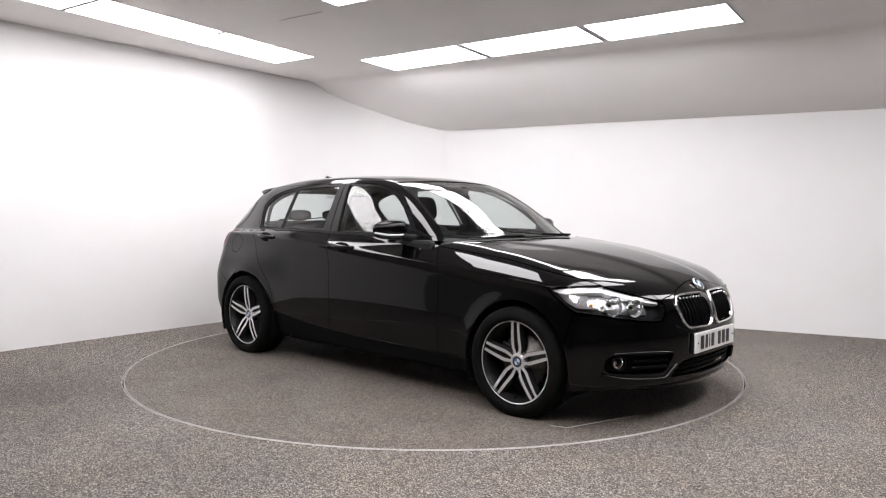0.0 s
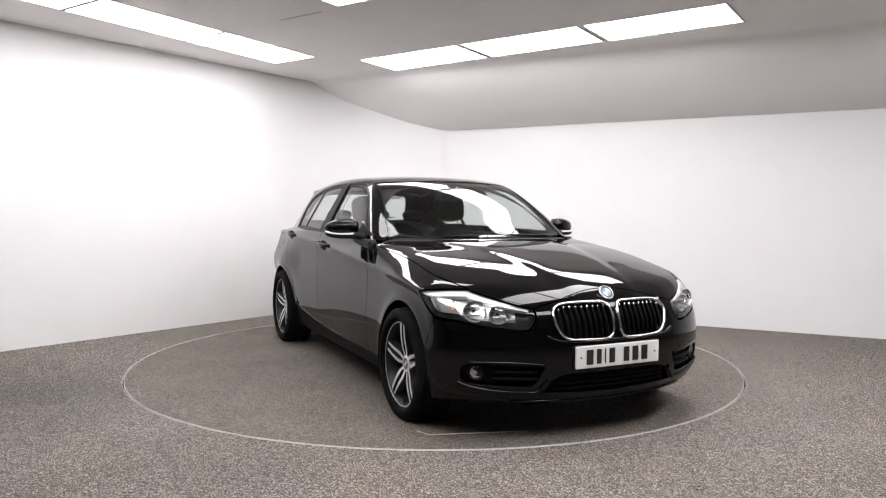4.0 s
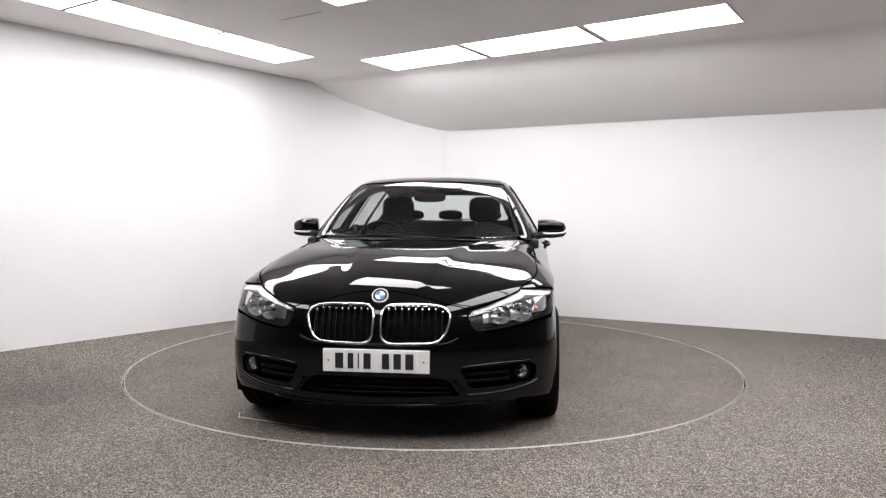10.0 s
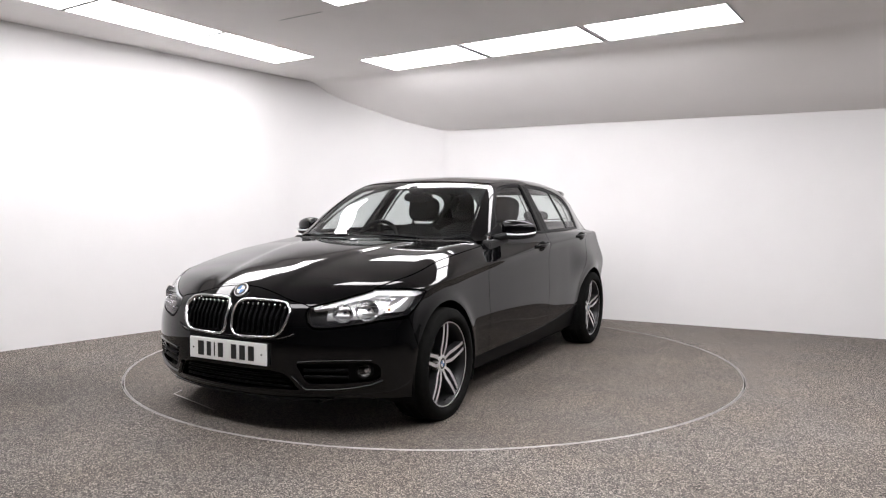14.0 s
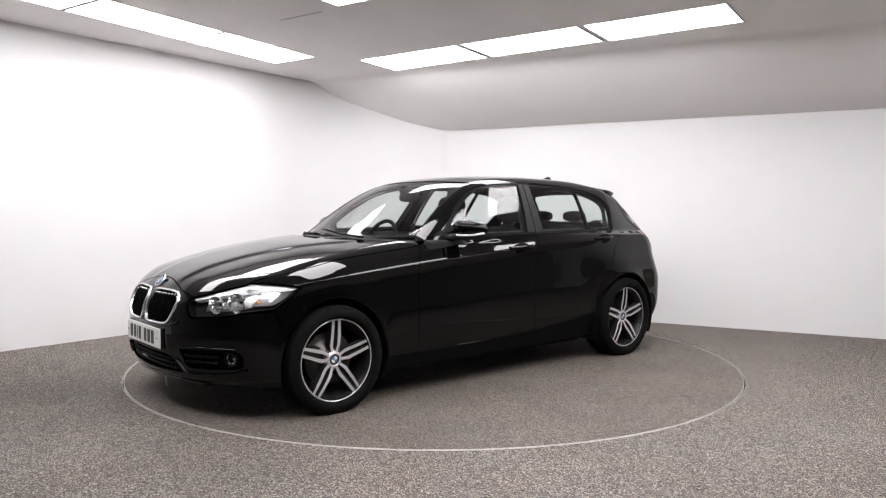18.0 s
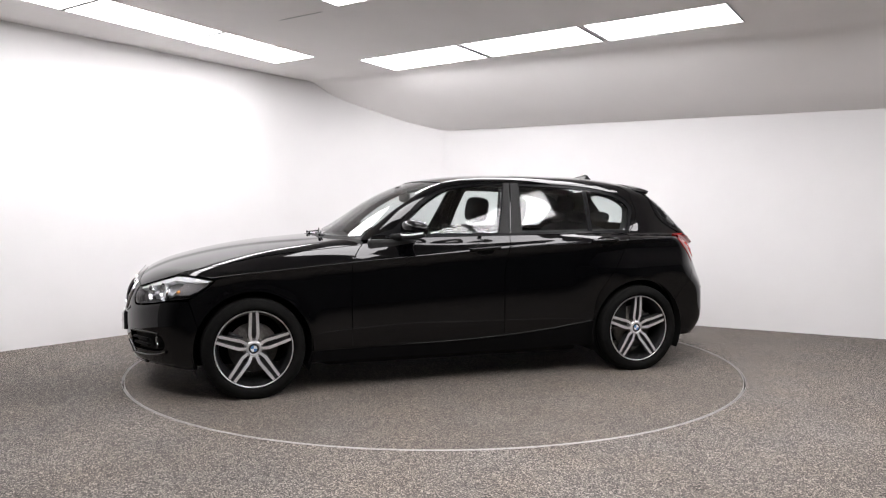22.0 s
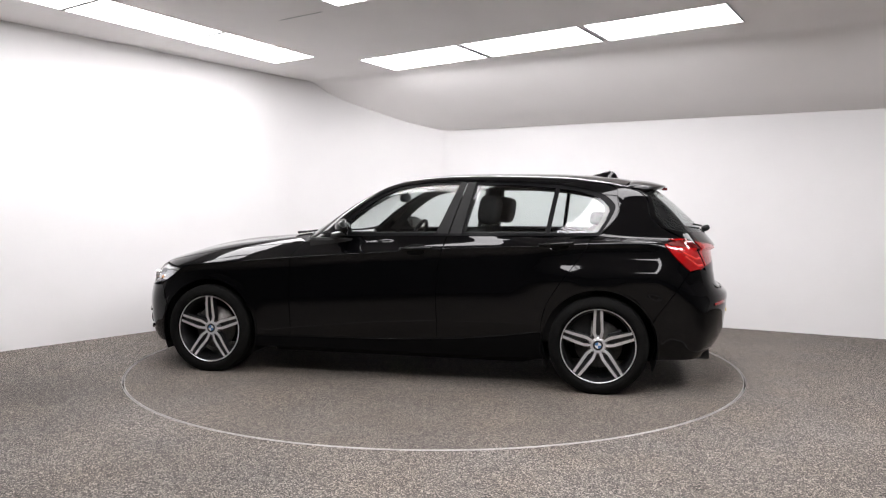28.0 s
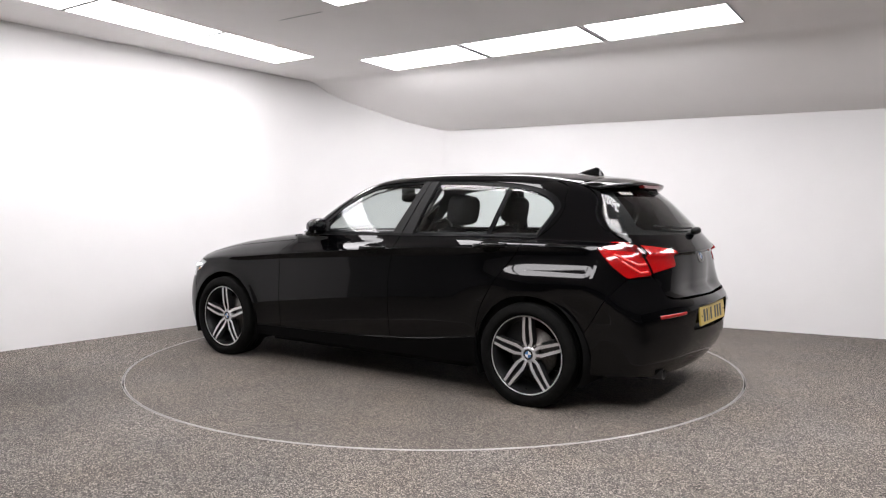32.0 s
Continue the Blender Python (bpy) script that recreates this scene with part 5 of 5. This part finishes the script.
def wing_mirror(s):
    """A mirror head on a short foot at the front of the side window."""
    bm = bmesh.new()
    rows = []
    n = 20
    for i in range(13):
        t = i / 12
        y = 0.785 + 0.200 * t
        grow = math.sin(math.pi * min(1, 0.20 + 0.80 * t)) ** 0.32 if t < 1 else 0.0
        hz = 0.061 * max(grow, 0.02) * (1.0 - 0.16 * t)
        hx = 0.066 * max(grow, 0.02)
        zc = 1.026 - 0.004 * t
        xc = 0.352 - 0.060 * t ** 1.3
        row = []
        for k in range(n):
            a = 2 * math.pi * k / n
            ca, sa = math.cos(a), math.sin(a)
            dx = hx * (abs(ca) ** 0.8) * (1 if ca > 0 else -0.55)
            dz = hz * math.copysign(abs(sa) ** 0.75, sa)
            row.append(bm.verts.new((xc + dx, s * y, zc + dz)))
        rows.append(row)
    for a, b in zip(rows, rows[1:]):
        for k in range(n):
            bm.faces.new((a[k], a[(k + 1) % n], b[(k + 1) % n], b[k]))
    bm.faces.new(rows[0])
    bm.faces.new(rows[-1])
    bmesh.ops.recalc_face_normals(bm, faces=bm.faces[:])
    head = part("door_mirror", bm, PAINT, car, "black door mirror with a clear indicator strip")
    bm = bmesh.new()
    line = spline([(0.412, 0.80, 0.988), (0.412, 0.87, 0.985), (0.378, 0.945, 0.988), (0.318, 0.982, 0.999)], 5)
    tube(bm, [(a, s * b, c) for a, b, c in line], 0.0062, 8)
    part("indicator_strip", bm, BROW, head, "clear indicator strip")
    bm = bmesh.new()
    line = spline([(0.40, 0.79, 0.970), (0.395, 0.88, 0.968), (0.345, 0.95, 0.975), (0.30, 0.970, 0.988)], 5)
    tube(bm, [(a, s * b, c) for a, b, c in line], 0.014, 8)
    part("lower_cover", bm, TRIM, head)
    bm = bmesh.new()
    box(bm, 0.306, 0.815, 0.980, 0.314, 0.945, 1.064, 0.003, Matrix.Diagonal((1, s, 1, 1)) @ Matrix.Rotation(0, 4, "Z"))
    bmesh.ops.recalc_face_normals(bm, faces=bm.faces[:])
    bmesh.ops.transform(bm, matrix=Matrix.Translation((0.31, 0.88 * s, 0)) @ Matrix.Rotation(radians(24) * s, 4, "Z") @ Matrix.Translation((-0.31, -0.88 * s, 0)), verts=bm.verts[:])
    part("mirror_glass", bm, MIRROR, head, smooth=False)
    bm = bmesh.new()
    tube(bm, [(0.46, s * 0.735, 0.962), (0.43, s * 0.78, 0.968), (0.375, s * 0.84, 0.982)], [0.028, 0.024, 0.026], 10)
    part("mirror_foot", bm, TRIM, head)
    # corner sail where the window meets the pillar
    tri = outline([(0.58, 0.974), (0.40, 0.986), (0.315, 0.992), (0.345, 1.055), (0.40, 1.035)], gap=0.0)
    skin("mirror_sail", "side", [tri], SATIN, car, s, proud=0.002, step=0.015, label="satin black sail panel at the mirror")


for s in BOTH:
    handle(-0.160, 0.886, s)
    handle(-1.077, 0.930, s)
    wing_mirror(s)
# fuel flap on the right-hand rear wing
flap = ring([(-1.53 + 0.085 * math.cos(math.pi * k / 4), 0.865 + 0.070 * math.sin(math.pi * k / 4)) for k in range(8)], 4)
bm = bmesh.new()
ribbon(bm, "side", flap, -1, 0.0016, 0.0004, 0.004)
part("fuel_flap_edge", bm, UNDER, car)

# roof aerial fin
bm = bmesh.new()
rows = []
for i in range(11):
    t = i / 10
    x = -1.235 - 0.215 * t
    h = 0.052 * (t / 0.72) ** 1.2 if t < 0.72 else 0.052 * max(0.0, 1 - ((t - 0.72) / 0.28) ** 2)
    w = 0.030 * math.sin(math.pi * (0.10 + 0.85 * t)) + 0.004
    base = float(roof_line(np.array(x))) - 0.006
    rows.append([bm.verts.new((x, w * a, base + (h + 0.006) * b)) for a, b in ((-1, 0), (-0.65, 0.4), (-0.25, 0.85), (0, 1), (0.25, 0.85), (0.65, 0.4), (1, 0))])
for a, b in zip(rows, rows[1:]):
    for j in range(6):
        bm.faces.new((a[j], a[j + 1], b[j + 1], b[j]))
bm.faces.new(rows[0])
bm.faces.new(rows[-1])
bmesh.ops.recalc_face_normals(bm, faces=bm.faces[:])
part("roof_aerial", bm, PAINT, car, "black shark-fin aerial")

# wipers
for y0, y1 in ((0.42, -0.20), (-0.12, -0.62)):
    p, n = put("top", spline([(0.855, y0), (0.822, (y0 + y1) / 2), (0.765 if y1 > -0.4 else 0.685, y1)], 8))
    bm = bmesh.new()
    tube(bm, [tuple(a + b * 0.012) for a, b in zip(p, n)], 0.005, 6)
    w = part("wiper_blade", bm, TRIM, car)
    p, n = put("top", spline([(0.868, y0 - 0.02), (0.835, (y0 + y1) / 2)], 8))
    bm = bmesh.new()
    tube(bm, [tuple(a + b * 0.016) for a, b in zip(p, n)], [0.009] * 3 + [0.007] * 6, 6)
    part("wiper_arm", bm, SATIN, w)
p, n = put("rear", spline([(-0.02, 1.03), (0.22, 1.035), (0.42, 1.05)], 6))
bm = bmesh.new()
tube(bm, [tuple(a + b * 0.014) for a, b in zip(p, n)], 0.006, 6)
rw = part("rear_wiper", bm, TRIM, car)
p, n = put("rear", [(0.0, 1.005)])
bm = bmesh.new()
blob(bm, p[0] + n[0] * 0.028, (0.030, 0.050, 0.022), 2.4, 8, 14, Matrix.Rotation(radians(25), 4, "Y"))
part("wiper_motor_cap", bm, TRIM, rw)


# ---- cabin ----
def front_seat(y):
    bm = bmesh.new()
    blob(bm, (0.0, y, 0.45), (0.26, 0.25, 0.09), 3.0)
    seat = part("front_seat", bm, CLOTH, car, "charcoal cloth front seat")
    lean = Matrix.Rotation(radians(-20), 4, "Y")
    bm = bmesh.new()
    blob(bm, (-0.385, y, 0.72), (0.080, 0.245, 0.32), 3.0, m=lean)
    part("backrest", bm, CLOTH, seat)
    for e in BOTH:
        bm = bmesh.new()
        blob(bm, (-0.355, y + e * 0.215, 0.71), (0.075, 0.050, 0.26), 2.4, m=lean)
        part("bolster", bm, CLOTH, seat)
        bm = bmesh.new()
        tube(bm, [(-0.50, y + e * 0.06, 0.99), (-0.560, y + e * 0.06, 1.12)], 0.006, 6)
        part("headrest_rod", bm, CHROME, seat)
    bm = bmesh.new()
    blob(bm, (-0.572, y, 1.145), (0.075, 0.130, 0.102), 3.6, m=Matrix.Rotation(radians(-10), 4, "Y"))
    part("headrest", bm, CLOTH, seat)


front_seat(0.36)
front_seat(-0.36)
bm = bmesh.new()
blob(bm, (-0.92, 0, 0.46), (0.24, 0.64, 0.10), 3.4, 12, 30)
bench = part("rear_bench", bm, CLOTH, car, "charcoal cloth rear bench")
bm = bmesh.new()
blob(bm, (-1.20, 0, 0.745), (0.075, 0.64, 0.31), 3.4, 12, 30, Matrix.Rotation(radians(-22), 4, "Y"))
part("backrest", bm, CLOTH, bench)
for y in (-0.36, 0.0, 0.36):
    bm = bmesh.new()
    blob(bm, (-1.31, y, 1.090), (0.045, 0.112, 0.044), 2.8, m=Matrix.Rotation(radians(-12), 4, "Y"))
    part("headrest", bm, CLOTH, bench)
bm = bmesh.new()
box(bm, -1.76, -0.56, 0.945, -1.28, 0.56, 0.965, 0.01)
part("parcel_shelf", bm, DASH, car, smooth=False)
# dashboard
bm = bmesh.new()
rows = []
for j in range(21):
    y = -0.68 + 1.36 * j / 20
    k = (abs(y) / 0.68) ** 2
    hood = 0.030 * math.exp(-((y + 0.36) / 0.17) ** 2)
    prof = [(0.74 - 0.12 * k, 0.935), (0.55 - 0.10 * k, 0.930 + hood * 0.5), (0.36 - 0.05 * k, 0.925 + hood), (0.28, 0.900 + hood * 0.6), (0.25, 0.83), (0.30, 0.70), (0.34, 0.55)]
    rows.append([bm.verts.new((x, y, z)) for x, z in prof])
for a, b in zip(rows, rows[1:]):
    for j in range(6):
        bm.faces.new((a[j], a[j + 1], b[j + 1], b[j]))
bmesh.ops.recalc_face_normals(bm, faces=bm.faces[:])
part("dashboard", bm, DASH, car, "soft black dashboard")
# steering wheel, right-hand drive
m = Matrix.Translation((0.17, -0.36, 0.885)) @ Matrix.Rotation(radians(-24), 4, "Y")
bm = bmesh.new()
prof = [(0.183 + 0.016 * math.cos(2 * math.pi * k / 10), 0.016 * math.sin(2 * math.pi * k / 10)) for k in range(10)]
lathe(bm, prof, 48, "x", True, m)
bmesh.ops.recalc_face_normals(bm, faces=bm.faces[:])
sw = part("steering_wheel", bm, SATIN, car, "black three-spoke steering wheel")
bm = bmesh.new()
blob(bm, (0, 0, 0), (0.035, 0.070, 0.060), 2.6)
bmesh.ops.transform(bm, matrix=m @ Matrix.Translation((0.01, 0, 0)), verts=bm.verts[:])
part("airbag_cover", bm, DASH, sw)
for a in (0, 180, 270):
    bm = bmesh.new()
    box(bm, -0.008, 0.05, -0.020, 0.012, 0.175, 0.020, 0.005, m @ Matrix.Rotation(radians(a), 4, "X"))
    part("wheel_spoke", bm, DULLCHROME if a == 270 else DASH, sw, smooth=False)
# inside mirror and sensor cover
bm = bmesh.new()
blob(bm, (0.155, 0, 1.235), (0.022, 0.118, 0.036), 3.0)
im = part("inside_mirror", bm, SATIN, car, "black inside mirror")
bm = bmesh.new()
blob(bm, (0.185, 0, 1.288), (0.045, 0.055, 0.030), 2.6)
part("sensor_cover", bm, TRIM, im)
for s in BOTH:
    bm = bmesh.new()
    box(bm, -1.30, s * 0.76 - 0.03, 0.30, 0.62, s * 0.76 + 0.03, 0.955, 0.02)
    part("door_lining", bm, DASH, car, smooth=False)
    bm = bmesh.new()
    box(bm, -0.43, s * 0.685 - 0.02, 0.95, -0.37, s * 0.685 + 0.02, 1.02, 0.01)
    part("belt_guide", bm, DASH, car, smooth=False)
trim_front = outline(spline([(0.40, 0.992), (0.31, 1.078), (0.19, 1.173), (0.045, 1.254), (-0.09, 1.287), (-0.22, 1.299), (-0.384, 1.304)]), spline([(-0.384, 1.304), (-0.328, 1.15), (-0.272, 0.998)]), spline([(-0.272, 0.998), (0.40, 0.992)]), gap=0.0)
trim_rear = outline(spline([(-0.538, 1.302), (-0.80, 1.297), (-1.04, 1.279), (-1.19, 1.254), (-1.295, 1.223), (-1.352, 1.185), (-1.368, 1.150), (-1.342, 1.085), (-1.298, 1.010)]), spline([(-1.298, 1.010), (-0.474, 1.004)]), spline([(-0.474, 1.004), (-0.502, 1.15), (-0.538, 1.302)]), gap=0.0)
for s in BOTH:
    skin("inner_window_trim", "side", [opening_front, trim_front], DASH, car, s, sink=0.050, lip=0, step=0.03, label="dark inner window trim")
    skin("inner_window_trim", "side", [opening_rear, trim_rear], DASH, car, s, sink=0.050, lip=0, step=0.03, label="dark inner window trim")
for s in BOTH:
    bm = bmesh.new()
    box(bm, -1.80, s * 0.55 - 0.012, 0.45, -1.24, s * 0.55 + 0.012, 0.965, 0.008)
    part("boot_lining", bm, DASH, car, smooth=False)
skin("tailgate_lining", "rear", [outline(mirrored(hatch_half), gap=0.02), rear_inner], DASH, car, sink=0.035, lip=0, step=0.05, label="black tailgate lining")
head = outline(both_halves(spline([(0.06, 0.0), (0.0, 0.50)]) + spline([(-0.5, 0.53), (-1.45, 0.49)]) + spline([(-1.50, 0.3), (-1.50, 0.0)])))
skin("headlining", "top", [head], LINER, car, sink=0.035, step=0.06, lip=0.02, label="grey headlining")
bm = bmesh.new()
box(bm, -0.35, -0.11, 0.42, 0.35, 0.11, 0.62, 0.03)
part("centre_console", bm, DASH, car, smooth=False)


# ---- what moves ----
def motions():
    """The table turns clockwise at a steady rate and carries the car with it."""
    deck_rows, car_rows = [], []
    for k in range(65):
        t = k * 0.5
        turn = Matrix.Rotation(radians(TURN_START + TURN_RATE * t), 4, "Z")
        deck_rows.append((t, turn))
        car_rows.append((t, turn @ Matrix.Translation((-AXIS[0], -AXIS[1], 0))))
    walk(table, deck_rows)
    walk(car, car_rows)


motions()
